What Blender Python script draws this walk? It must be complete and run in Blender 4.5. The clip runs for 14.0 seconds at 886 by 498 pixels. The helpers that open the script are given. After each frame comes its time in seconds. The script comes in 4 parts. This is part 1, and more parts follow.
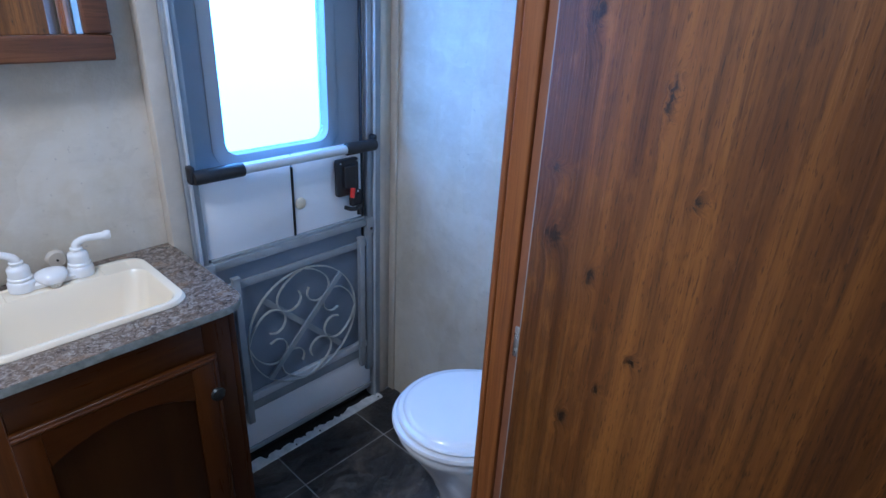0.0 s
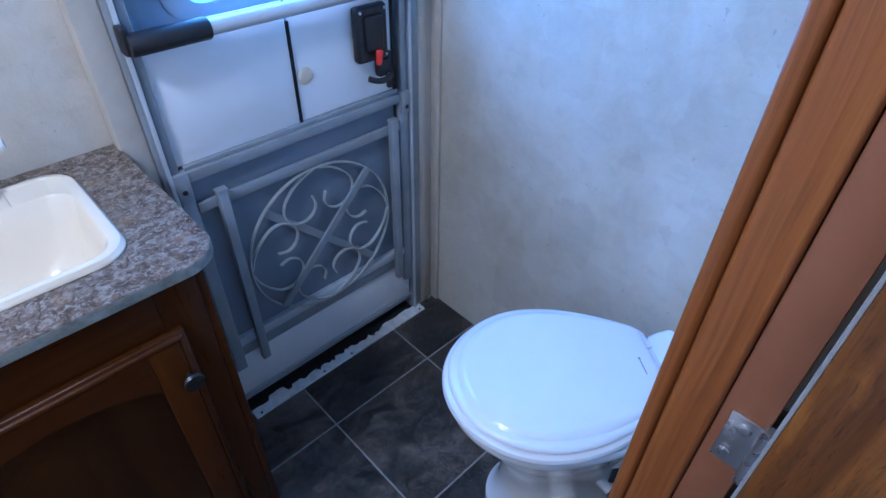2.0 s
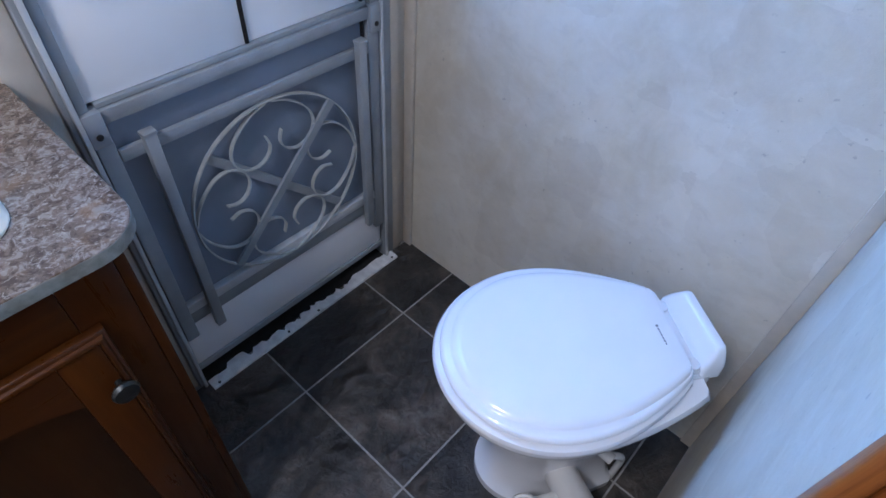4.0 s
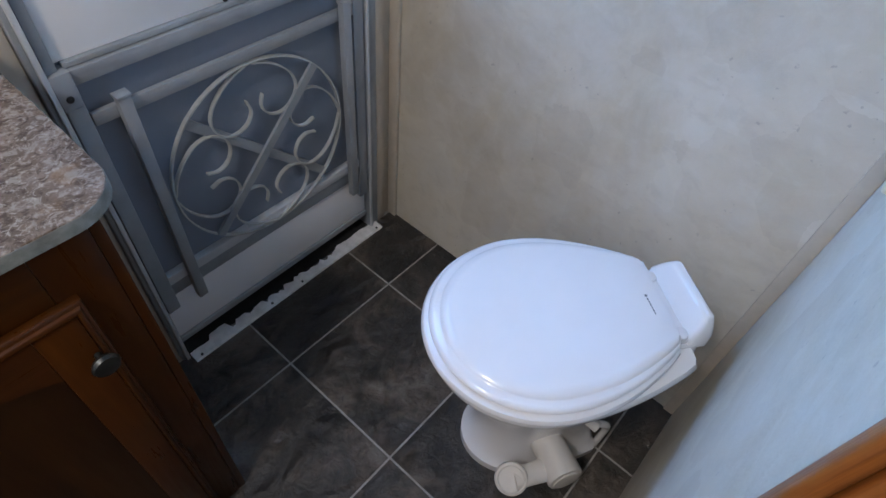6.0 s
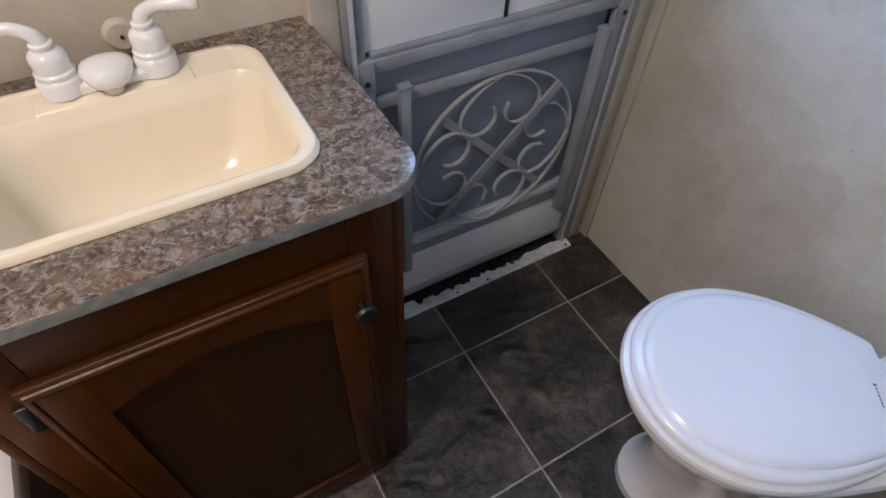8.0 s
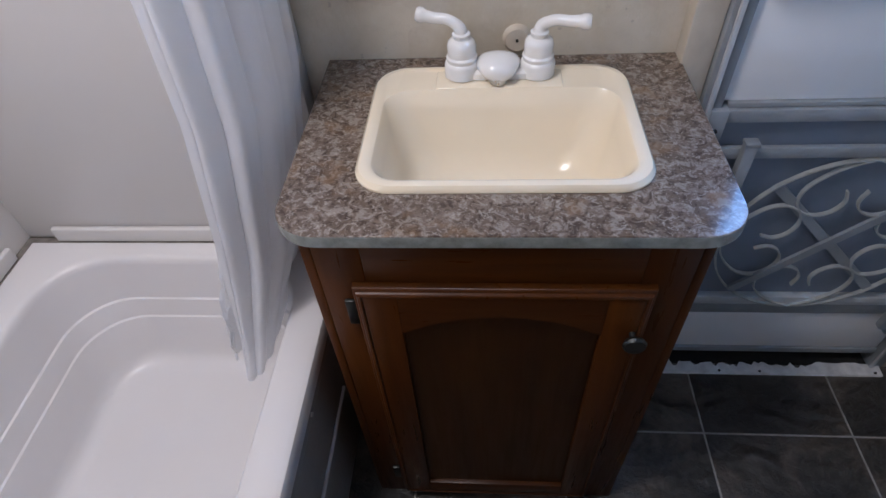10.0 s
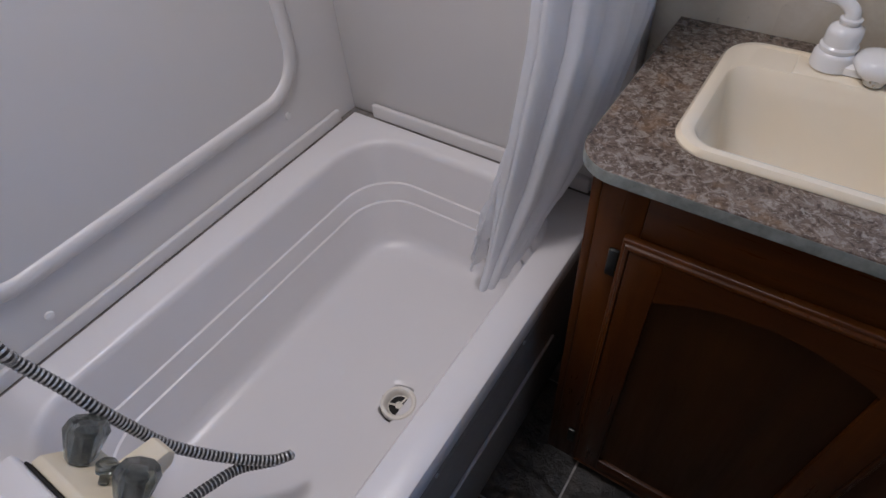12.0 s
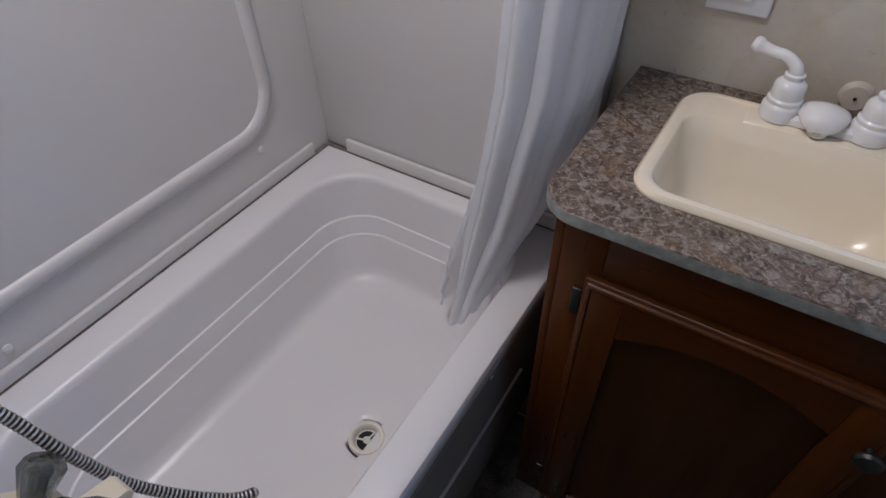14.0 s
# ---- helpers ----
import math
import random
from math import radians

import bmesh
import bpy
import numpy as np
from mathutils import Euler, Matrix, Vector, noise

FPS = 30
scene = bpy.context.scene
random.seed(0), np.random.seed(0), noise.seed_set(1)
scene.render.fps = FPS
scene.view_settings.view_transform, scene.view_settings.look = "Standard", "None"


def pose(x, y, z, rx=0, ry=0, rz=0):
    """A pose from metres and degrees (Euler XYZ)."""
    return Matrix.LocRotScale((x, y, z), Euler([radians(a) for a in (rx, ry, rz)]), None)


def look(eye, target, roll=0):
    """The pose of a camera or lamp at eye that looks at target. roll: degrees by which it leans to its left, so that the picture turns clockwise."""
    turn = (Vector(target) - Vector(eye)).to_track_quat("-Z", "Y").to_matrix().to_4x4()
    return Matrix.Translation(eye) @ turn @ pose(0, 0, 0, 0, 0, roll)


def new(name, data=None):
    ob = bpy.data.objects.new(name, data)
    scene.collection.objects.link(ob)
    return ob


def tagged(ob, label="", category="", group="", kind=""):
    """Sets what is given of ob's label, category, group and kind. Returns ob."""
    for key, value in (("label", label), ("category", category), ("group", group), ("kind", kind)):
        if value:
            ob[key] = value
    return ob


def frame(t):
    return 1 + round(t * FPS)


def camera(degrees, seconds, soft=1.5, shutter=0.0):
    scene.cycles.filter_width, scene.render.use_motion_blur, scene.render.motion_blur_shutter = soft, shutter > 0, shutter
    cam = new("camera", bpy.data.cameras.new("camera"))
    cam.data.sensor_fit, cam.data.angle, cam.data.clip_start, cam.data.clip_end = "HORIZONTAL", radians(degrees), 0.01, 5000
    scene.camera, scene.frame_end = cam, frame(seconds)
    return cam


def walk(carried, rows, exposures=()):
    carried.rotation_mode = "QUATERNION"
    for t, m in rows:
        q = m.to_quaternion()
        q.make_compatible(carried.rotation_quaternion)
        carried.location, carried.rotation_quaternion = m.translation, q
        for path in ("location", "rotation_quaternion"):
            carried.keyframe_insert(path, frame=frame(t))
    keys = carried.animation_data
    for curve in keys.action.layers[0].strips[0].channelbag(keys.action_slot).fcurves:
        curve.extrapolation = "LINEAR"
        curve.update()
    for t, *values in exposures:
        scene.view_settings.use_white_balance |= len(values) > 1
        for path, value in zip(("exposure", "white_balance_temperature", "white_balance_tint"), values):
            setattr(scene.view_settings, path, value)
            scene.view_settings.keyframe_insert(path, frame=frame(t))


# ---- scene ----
cam = camera(75.8, 14.0)
PATH = [
    (0, (-0.671, -1.102, 1.343), (0.682, 0.119, 0.521), 3.0),
    (0.5, (-0.675, -0.988, 1.364), (0.661, 0.232, 0.513), 2.9),
    (1, (-0.582, -0.94, 1.324), (0.649, 0.3, 0.351), 2.5),
    (1.5, (-0.431, -0.866, 1.288), (0.709, 0.328, 0.159), 1.9),
    (2, (-0.385, -0.753, 1.235), (0.698, 0.346, -0.039), 1.2),
    (2.5, (-0.332, -0.666, 1.185), (0.723, 0.334, -0.189), 2.1),
    (3, (-0.298, -0.609, 1.151), (0.762, 0.334, -0.258), 3.0),
    (3.5, (-0.303, -0.605, 1.159), (0.76, 0.294, -0.277), 3.8),
    (6, (-0.304, -0.59, 1.141), (0.75, 0.168, -0.38), 7.1),
    (6.5, (-0.306, -0.586, 1.142), (0.741, 0.165, -0.388), 7.0),
    (7, (-0.301, -0.582, 1.14), (0.718, 0.2, -0.393), 7.0),
    (7.5, (-0.341, -0.563, 1.158), (0.552, 0.353, -0.379), 5.4),
    (8, (-0.415, -0.539, 1.169), (0.273, 0.554, -0.358), 3.3),
    (8.2, (-0.458, -0.533, 1.184), (0.146, 0.615, -0.339), 2.4),
    (10.3, (-0.474, -0.581, 1.19), (-0.792, 0.758, -0.26), -5.4),
    (10.5, (-0.484, -0.589, 1.193), (-0.923, 0.702, -0.27), -6.2),
    (11, (-0.509, -0.609, 1.186), (-1.172, 0.571, -0.287), -6.3),
    (11.5, (-0.521, -0.625, 1.184), (-1.294, 0.479, -0.293), -6.1),
    (12, (-0.522, -0.635, 1.173), (-1.347, 0.428, -0.306), -5.5),
    (12.5, (-0.525, -0.639, 1.169), (-1.385, 0.382, -0.32), -4.7),
    (13, (-0.534, -0.639, 1.157), (-1.43, 0.346, -0.334), -4.6),
    (13.5, (-0.53, -0.635, 1.164), (-1.439, 0.367, -0.308), -4.0),
    (14, (-0.513, -0.632, 1.19), (-1.301, 0.543, -0.223), -2.0),
]
EXPOSURES = [(0.0, -1.18, 4900, 12), (0.5, -1.05, 4800, 13), (1.0, -1.00, 4750, 13), (1.5, -1.06, 4600, 14), (2.0, -0.93, 4550, 15), (3.5, -0.81, 5050, 17), (6.0, -1.00, 6250, 14), (7.0, -1.00, 6400, 14), (8.0, -1.08, 6850, 17), (10.3, -1.38, 5850, 17), (11.5, -1.73, 5950, 18), (14.0, -1.82, 6000, 17)]
DOOR_ANGLE = -104
walk(cam, [(t, look(eye, target, roll)) for t, eye, target, roll in PATH], EXPOSURES)

# ---------------------------------------------------------------- world and lights
DAY = (0.20, 0.48, 1.0)
world = bpy.data.worlds.new("sky")
scene.world = world
world.use_nodes = True
wn = world.node_tree
sky = wn.nodes.new("ShaderNodeTexSky")
sky.sky_type, sky.sun_disc = "NISHITA", False
sky.sun_elevation, sky.sun_rotation = radians(40), radians(20)
wn.links.new(sky.outputs[0], wn.nodes["Background"].inputs[0])
wn.nodes["Background"].inputs[1].default_value = 0.1


def area(name, at, target, sx, sy, watts, colour):
    lamp = bpy.data.lights.new(name, "AREA")
    lamp.shape, lamp.size, lamp.size_y, lamp.energy, lamp.color = "RECTANGLE", sx, sy, watts, colour
    ob = new(name, lamp)
    ob.matrix_world = look(at, target)
    return ob


area("door_window_daylight", (0.132, 0.268, 1.30), (0.132, -1.0, 1.30), 0.33, 0.76, 15.0, DAY)
# Unseen side source, added to light the open wood door.
area("passage_window_daylight", (-1.53, -1.55, 1.35), (0.0, -1.55, 1.15), 0.8, 0.7, 5.0, (1.0, 0.89, 0.76))
# Unseen end window, guessed from a mirror reflection, added to brighten the screen door.
area("passage_end_window_daylight", (-0.45, -2.53, 1.35), (-0.45, 0.0, 1.0), 0.66, 0.66, 5.0, (1.0, 0.95, 0.88))
area("skylight_daylight", (-0.99, -0.40, 2.02), (-0.99, -0.4001, 0.0), 0.25, 0.25, 29.0, (1.0, 0.94, 0.87))


# ---------------------------------------------------------------- materials
class Nodes:
    def __init__(self, name):
        self.m = bpy.data.materials.new(name)
        self.m.use_nodes = True
        self.t = self.m.node_tree
        self.b = self.t.nodes["Principled BSDF"]
        self.c = self.t.nodes.new("ShaderNodeTexCoord").outputs["Object"]

    def link(self, a, b):
        self.t.links.new(a, b)

    def mapped(self, scale, turn=(0, 0, 0), source=None):
        n = self.t.nodes.new("ShaderNodeMapping")
        n.inputs["Scale"].default_value = scale
        n.inputs["Rotation"].default_value = [radians(a) for a in turn]
        self.link(source or self.c, n.inputs["Vector"])
        return n.outputs[0]

    def noise(self, scale, detail=5.0, rough=0.55, warp=0.0, vector=None):
        n = self.t.nodes.new("ShaderNodeTexNoise")
        n.inputs["Scale"].default_value, n.inputs["Detail"].default_value = scale, detail
        n.inputs["Roughness"].default_value, n.inputs["Distortion"].default_value = rough, warp
        self.link(vector or self.c, n.inputs["Vector"])
        return n.outputs["Fac"]

    def cells(self, scale, vector=None, feature="F1", out="Distance"):
        n = self.t.nodes.new("ShaderNodeTexVoronoi")
        n.feature = feature
        n.inputs["Scale"].default_value = scale
        self.link(vector or self.c, n.inputs["Vector"])
        return n.outputs[out]

    def ramp(self, fac, *stops):
        n = self.t.nodes.new("ShaderNodeValToRGB")
        e = n.color_ramp.elements
        while len(e) < len(stops):
            e.new(0.5)
        for el, (p, c) in zip(e, stops):
            el.position = p
            el.color = (*c, 1) if len(c) == 3 else c
        self.link(fac, n.inputs[0])
        return n.outputs[0]

    def grey(self, fac, lo, hi, a=0.0, b=1.0):
        n = self.t.nodes.new("ShaderNodeMapRange")
        for k, v in enumerate((lo, hi, a, b)):
            n.inputs[k + 1].default_value = v
        self.link(fac, n.inputs[0])
        return n.outputs[0]

    def mix(self, fac, a, b, blend="MIX"):
        n = self.t.nodes.new("ShaderNodeMix")
        n.data_type, n.blend_type = "RGBA", blend
        for v, i in ((fac, 0), (a, 6), (b, 7)):
            if isinstance(v, (int, float)):
                n.inputs[i].default_value = v
            elif isinstance(v, tuple):
                n.inputs[i].default_value = (*v, 1)
            else:
                self.link(v, n.inputs[i])
        return n.outputs[2]

    def math(self, op, a, b=0.0):
        n = self.t.nodes.new("ShaderNodeMath")
        n.operation = op
        for v, i in ((a, 0), (b, 1)):
            if isinstance(v, (int, float)):
                n.inputs[i].default_value = v
            else:
                self.link(v, n.inputs[i])
        return n.outputs[0]

    def random(self):
        return self.t.nodes.new("ShaderNodeObjectInfo").outputs["Random"]

    def colour(self, c):
        if isinstance(c, tuple):
            self.b.inputs["Base Color"].default_value = (*c, 1)
        else:
            self.link(c, self.b.inputs["Base Color"])

    def finish(self, rough, metal=0.0, bump=None, height=0.001, coat=0.0, spec=0.5):
        if isinstance(rough, (int, float)):
            self.b.inputs["Roughness"].default_value = rough
        else:
            self.link(rough, self.b.inputs["Roughness"])
        self.b.inputs["Metallic"].default_value = metal
        self.b.inputs["Coat Weight"].default_value = coat
        self.b.inputs["Coat Roughness"].default_value = 0.12
        self.b.inputs["Specular IOR Level"].default_value = spec
        if bump is not None:
            n = self.t.nodes.new("ShaderNodeBump")
            n.inputs["Strength"].default_value, n.inputs["Distance"].default_value = 1.0, height
            self.link(bump, n.inputs["Height"])
            self.link(n.outputs[0], self.b.inputs["Normal"])
        return self.m


def plain(name, c, rough, metal=0.0, vary=0.12, scale=14.0, height=0.0002, coat=0.0, spec=0.5, rvar=1.0):
    n = Nodes(name)
    f = n.noise(scale, 4)
    g = n.noise(scale * 9, 3)
    dark = tuple(v * (1 - vary) for v in c)
    lite = tuple(min(1.0, v * (1 + vary * 0.6)) for v in c)
    n.colour(n.ramp(f, (0.3, dark), (0.7, lite)))
    return n.finish(n.grey(g, 0.3, 0.7, max(0.02, rough - 0.06 * rvar), rough + 0.08 * rvar), metal, g, height, coat, spec)


def wallpaper():
    n = Nodes("vinyl_wallpaper")
    cloud = n.noise(3.2, 6, 0.6, 0.4)
    brush = n.noise(7.0, 6, 0.65, 0.8, n.mapped((1.4, 1.4, 0.8)))
    jit = n.t.nodes.new("ShaderNodeVectorMath")
    jit.operation = "MULTIPLY_ADD"
    n.link(n.noise(14, 4, 0.6), jit.inputs[0])
    jit.inputs[1].default_value = (0.05, 0.05, 0.05)
    n.link(n.c, jit.inputs[2])
    patch = n.cells(9.0, n.mapped((1.0, 1.0, 0.8), (0, 0, 0), jit.outputs[0]), out="Color")
    patch.node.distance = "CHEBYCHEV"
    sep = n.t.nodes.new("ShaderNodeSeparateColor")
    n.link(patch, sep.inputs[0])
    c = n.ramp(cloud, (0.30, (0.46, 0.395, 0.285)), (0.5, (0.61, 0.54, 0.415)), (0.70, (0.73, 0.67, 0.555)))
    c = n.mix(n.grey(brush, 0.35, 0.72, 0.0, 0.55), c, (0.66, 0.63, 0.58))
    c = n.mix(n.grey(sep.outputs[0], 0.2, 1, 0.0, 0.30), c, (0.47, 0.405, 0.315))
    dab = n.noise(22, 5, 0.65, 0.5, n.mapped((1.0, 1.0, 1.4)))
    c = n.mix(n.grey(dab, 0.52, 0.68, 0.0, 0.22), c, (0.73, 0.69, 0.61))
    c = n.mix(n.grey(dab, 0.46, 0.34, 0.0, 0.20), c, (0.46, 0.40, 0.32))
    specks = n.noise(85, 2, 0.5)
    few = n.noise(6, 2)
    dots = n.math("MULTIPLY", n.grey(specks, 0.70, 0.75), n.grey(few, 0.46, 0.56))
    c = n.mix(n.math("MULTIPLY", dots, 0.38), c, (0.27, 0.24, 0.21))
    n.colour(c)
    fine = n.noise(160, 3)
    return n.finish(n.grey(brush, 0.3, 0.7, 0.42, 0.58), 0, n.math("ADD", fine, n.math("MULTIPLY", brush, 1.5)), 0.0007)


def slate():
    n = Nodes("dark_slate_vinyl_tile")
    shift = n.t.nodes.new("ShaderNodeVectorMath")
    shift.operation = "MULTIPLY_ADD"
    n.link(n.random(), shift.inputs[0])
    shift.inputs[1].default_value = (37.0, 23.0, 11.0)
    n.link(n.c, shift.inputs[2])
    v = shift.outputs[0]
    a = n.noise(6, 9, 0.62, 0.5, v)
    b = n.noise(11, 8, 0.6, 0.6, n.mapped((1, 1.5, 1), (0, 0, 30), v))
    b.node.noise_type = "RIDGED_MULTIFRACTAL"
    b.node.normalize = True
    e = n.noise(45, 6, 0.65, 0.4, v)
    c = n.ramp(a, (0.34, (0.014, 0.013, 0.012)), (0.47, (0.042, 0.037, 0.031)), (0.57, (0.094, 0.076, 0.059)), (0.70, (0.150, 0.135, 0.120)))
    c = n.mix(n.grey(b, 0.50, 0.80, 0.0, 0.70), c, (0.140, 0.130, 0.120))
    c = n.mix(n.grey(e, 0.48, 0.36, 0.0, 0.5), c, (0.012, 0.012, 0.012))
    n.colour(c)
    return n.finish(n.grey(e, 0.3, 0.7, 0.30, 0.48), 0, n.math("ADD", n.math("MULTIPLY", b, 1.2), n.math("ADD", a, n.math("MULTIPLY", e, 0.5))), 0.014, spec=0.5)


def laminate():
    n = Nodes("speckled_stone_laminate")
    a = n.noise(34, 6, 0.62, 0.7)
    b = n.noise(85, 5, 0.62, 1.1)
    d = n.noise(135, 5, 0.60, 1.4, n.mapped((1, 1.3, 1), (0, 0, 40)))
    e = n.noise(230, 4, 0.6, 0.6)
    c = n.ramp(a, (0.30, (0.085, 0.058, 0.043)), (0.47, (0.130, 0.094, 0.070)), (0.60, (0.180, 0.136, 0.106)), (0.74, (0.150, 0.100, 0.068)))
    c = n.mix(n.grey(b, 0.53, 0.59, 0.0, 0.65), c, (0.31, 0.262, 0.222))
    c = n.mix(n.grey(b, 0.46, 0.40, 0.0, 0.75), c, (0.045, 0.029, 0.021))
    c = n.mix(n.grey(d, 0.56, 0.64, 0.0, 0.55), c, (0.42, 0.37, 0.315))
    c = n.mix(n.grey(e, 0.60, 0.68, 0.0, 0.6), c, (0.042, 0.031, 0.025))
    c = n.mix(n.grey(n.noise(19, 4, 0.6), 0.55, 0.66, 0.0, 0.45), c, (0.23, 0.135, 0.068))
    n.colour(c)
    return n.finish(n.grey(a, 0.3, 0.7, 0.07, 0.14), 0, n.math("ADD", e, n.math("MULTIPLY", b, 2.0)), 0.00005, spec=0.85)


def wood(name, dark, mid, lite, grain=(38, 38, 2.2), rough=0.35, coat=0.0, height=0.0006, streak=0.5, swirl=0.03, deep=0.6, knots=(), spec=0.5):
    n = Nodes(name)

    def shifted(fac, by, base):
        m = n.t.nodes.new("ShaderNodeVectorMath")
        m.operation = "MULTIPLY_ADD"
        n.link(fac, m.inputs[0])
        m.inputs[1].default_value = by
        n.link(base, m.inputs[2])
        return m.outputs[0]

    v = shifted(n.noise(3.0, 3, 0.5, 0.2, n.mapped((1, 1, 0.5))), (swirl, swirl, 0.0), n.c)
    spots = None
    for x, z, w, h in knots:
        m = n.t.nodes.new("ShaderNodeMapping")
        m.inputs["Location"].default_value = (-(x + 0.015) / w, 0, -(z + 0.015) / h)
        m.inputs["Scale"].default_value = (1 / w, 0, 1 / h)
        n.link(shifted(n.noise(42, 5, 0.65, 1.2), (0.030, 0.0, 0.030), n.c), m.inputs["Vector"])
        off = n.t.nodes.new("ShaderNodeVectorMath")
        off.operation = "LENGTH"
        n.link(m.outputs[0], off.inputs[0])
        near = n.grey(off.outputs["Value"], 0.0, 2.2, 1.0, 0.0)
        spots = near if spots is None else n.math("MAXIMUM", spots, near)
    if spots is not None:
        v = shifted(n.math("POWER", spots, 2.0), (0.020, 0.0, 0.006), v)
    g = n.noise(1.0, 6, 0.62, 0.4, n.mapped(grain, (0, 0, 0), v))
    h = n.noise(1.0, 4, 0.62, 0.3, n.mapped(tuple(q * 4.5 for q in grain), (0, 0, 0), v))
    broad = n.noise(1.0, 4, 0.55, 0.6, n.mapped(tuple(q * 0.25 for q in grain), (0, 0, 0), v))
    c = n.ramp(g, (0.32, dark), (0.52, mid), (0.70, lite))
    c = n.mix(n.grey(broad, 0.36, 0.64, deep, 0.0), c, tuple(q * 0.5 for q in mid))
    c = n.mix(n.grey(broad, 0.52, 0.70, 0.0, deep * 0.9), c, tuple(q * 1.1 for q in lite))
    c = n.mix(n.grey(h, 0.50, 0.68, 0.0, streak), c, tuple(q * 0.7 for q in dark))
    if spots is not None:
        ripple = n.noise(1.0, 4, 0.6, 0.5, n.mapped((70, 70, 22), (0, 18, 0), v))
        c = n.mix(n.grey(ripple, 0.54, 0.68, 0.0, 0.35), c, lite)
        line = n.noise(1.0, 3, 0.5, 1.2, n.mapped((210, 210, 16), (0, 0, 0), v))
        c = n.mix(n.grey(line, 0.58, 0.70, 0.0, 0.35), c, tuple(q * 0.5 for q in dark))
        pores = n.noise(1.0, 3, 0.55, 0.3, n.mapped((620, 620, 70), (0, 0, 0), v))
        c = n.mix(n.grey(pores, 0.58, 0.68, 0.0, 0.60), c, tuple(q * 0.35 for q in dark))
        torn = n.noise(1.0, 5, 0.7, 0.8, n.mapped((150, 150, 70), (0, 25, 0), v))
        rough_edge = n.math("ADD", spots, n.math("MULTIPLY", n.math("SUBTRACT", torn, 0.5), 0.9))
        c = n.mix(n.grey(rough_edge, 0.42, 0.72, 0.0, 0.45), c, tuple(q * 0.7 for q in dark))
        c = n.mix(n.grey(rough_edge, 0.70, 0.86, 0.0, 0.92), c, tuple(q * 0.15 for q in dark))
    n.colour(c)
    return n.finish(n.grey(h, 0.3, 0.7, rough - 0.05, rough + 0.14), 0, n.math("ADD", g, h), height, coat, spec)


def mesh_screen():
    n = Nodes("grey_insect_screen")
    w = n.cells(900.0)
    n.colour(n.ramp(n.noise(5, 4), (0.3, (0.185, 0.217, 0.268)), (0.7, (0.235, 0.272, 0.332))))
    return n.finish(0.7, 0, w, 0.0003)


def window_glass():
    n = Nodes("frosted_window_glass")
    n.colour((0.95, 0.98, 1.0))
    n.b.inputs["Transmission Weight"].default_value = 1.0
    n.b.inputs["IOR"].default_value = 1.15
    return n.finish(0.25)


def clear_acrylic():
    n = Nodes("smoky_acrylic")
    f = n.noise(1.0, 4, 0.6, 0.6, n.mapped((140, 140, 25)))
    n.colour(n.ramp(f, (0.35, (0.17, 0.19, 0.175)), (0.7, (0.42, 0.45, 0.43))))
    n.b.inputs["Transmission Weight"].default_value = 0.85
    n.b.inputs["IOR"].default_value = 1.49
    return n.finish(0.07)


WALL = wallpaper()
SLATE = slate()
GROUT = plain("pale_grout", (0.36, 0.34, 0.31), 0.8, vary=0.25, scale=40, height=0.0005)
LAMINATE = laminate()
EDGE = plain("grey_green_edge_band", (0.22, 0.235, 0.215), 0.32, vary=0.4, scale=60)
CHERRY = wood("dark_cherry_wood", (0.042, 0.0112, 0.0013), (0.070, 0.0198, 0.0023), (0.100, 0.0300, 0.0039), grain=(26, 26, 1.6), rough=0.30, coat=0.0, height=0.00004, streak=0.16, deep=0.45, spec=0.25)
CHERRYH = wood("dark_cherry_wood_cross", (0.042, 0.0112, 0.0013), (0.070, 0.0198, 0.0023), (0.100, 0.0300, 0.0039), grain=(1.6, 26, 26), rough=0.30, coat=0.0, height=0.00004, streak=0.16, deep=0.45, spec=0.25)
CHERRYPANEL = wood("darker_cherry_panel", (0.025, 0.0084, 0.0013), (0.038, 0.0130, 0.0018), (0.052, 0.0180, 0.0025), grain=(18, 18, 1.4), spec=0.25, rough=0.34, height=0.00003, streak=0.06, deep=0.25)
KNOTS = ((0.039, 1.096, 0.020, 0.022), (0.100, 1.071, 0.008, 0.014), (0.093, 0.875, 0.012, 0.016), (0.171, 1.003, 0.010, 0.008), (0.031, 1.172, 0.014, 0.008), (0.057, 1.330, 0.012, 0.024), (0.156, 1.270, 0.006, 0.030), (0.206, 1.190, 0.007, 0.010), (0.136, 0.945, 0.007, 0.008), (0.300, 1.420, 0.009, 0.014), (0.360, 0.930, 0.008, 0.012), (0.210, 0.620, 0.012, 0.016))
RUSTIC = wood("rustic_hickory_wood", (0.066, 0.0195, 0.0028), (0.175, 0.060, 0.0074), (0.340, 0.130, 0.018), grain=(40, 40, 1.0), rough=0.40, streak=0.50, swirl=0.012, deep=0.55, knots=KNOTS)
CASING = wood("orange_oak_trim", (0.17, 0.052, 0.010), (0.31, 0.104, 0.022), (0.43, 0.158, 0.038), grain=(90, 90, 2.0), rough=0.33, height=0.0002, streak=0.40, deep=0.35)
FRAMEWOOD = wood("brown_oak_frame", (0.08, 0.032, 0.014), (0.155, 0.062, 0.027), (0.22, 0.095, 0.042), grain=(3, 60, 60), rough=0.35)
JAMB = plain("smooth_brown_jamb", (0.25, 0.100, 0.045), 0.4, vary=0.1)
ALU = plain("grey_painted_aluminium", (0.345, 0.37, 0.39), 0.38, 0.2, vary=0.14)
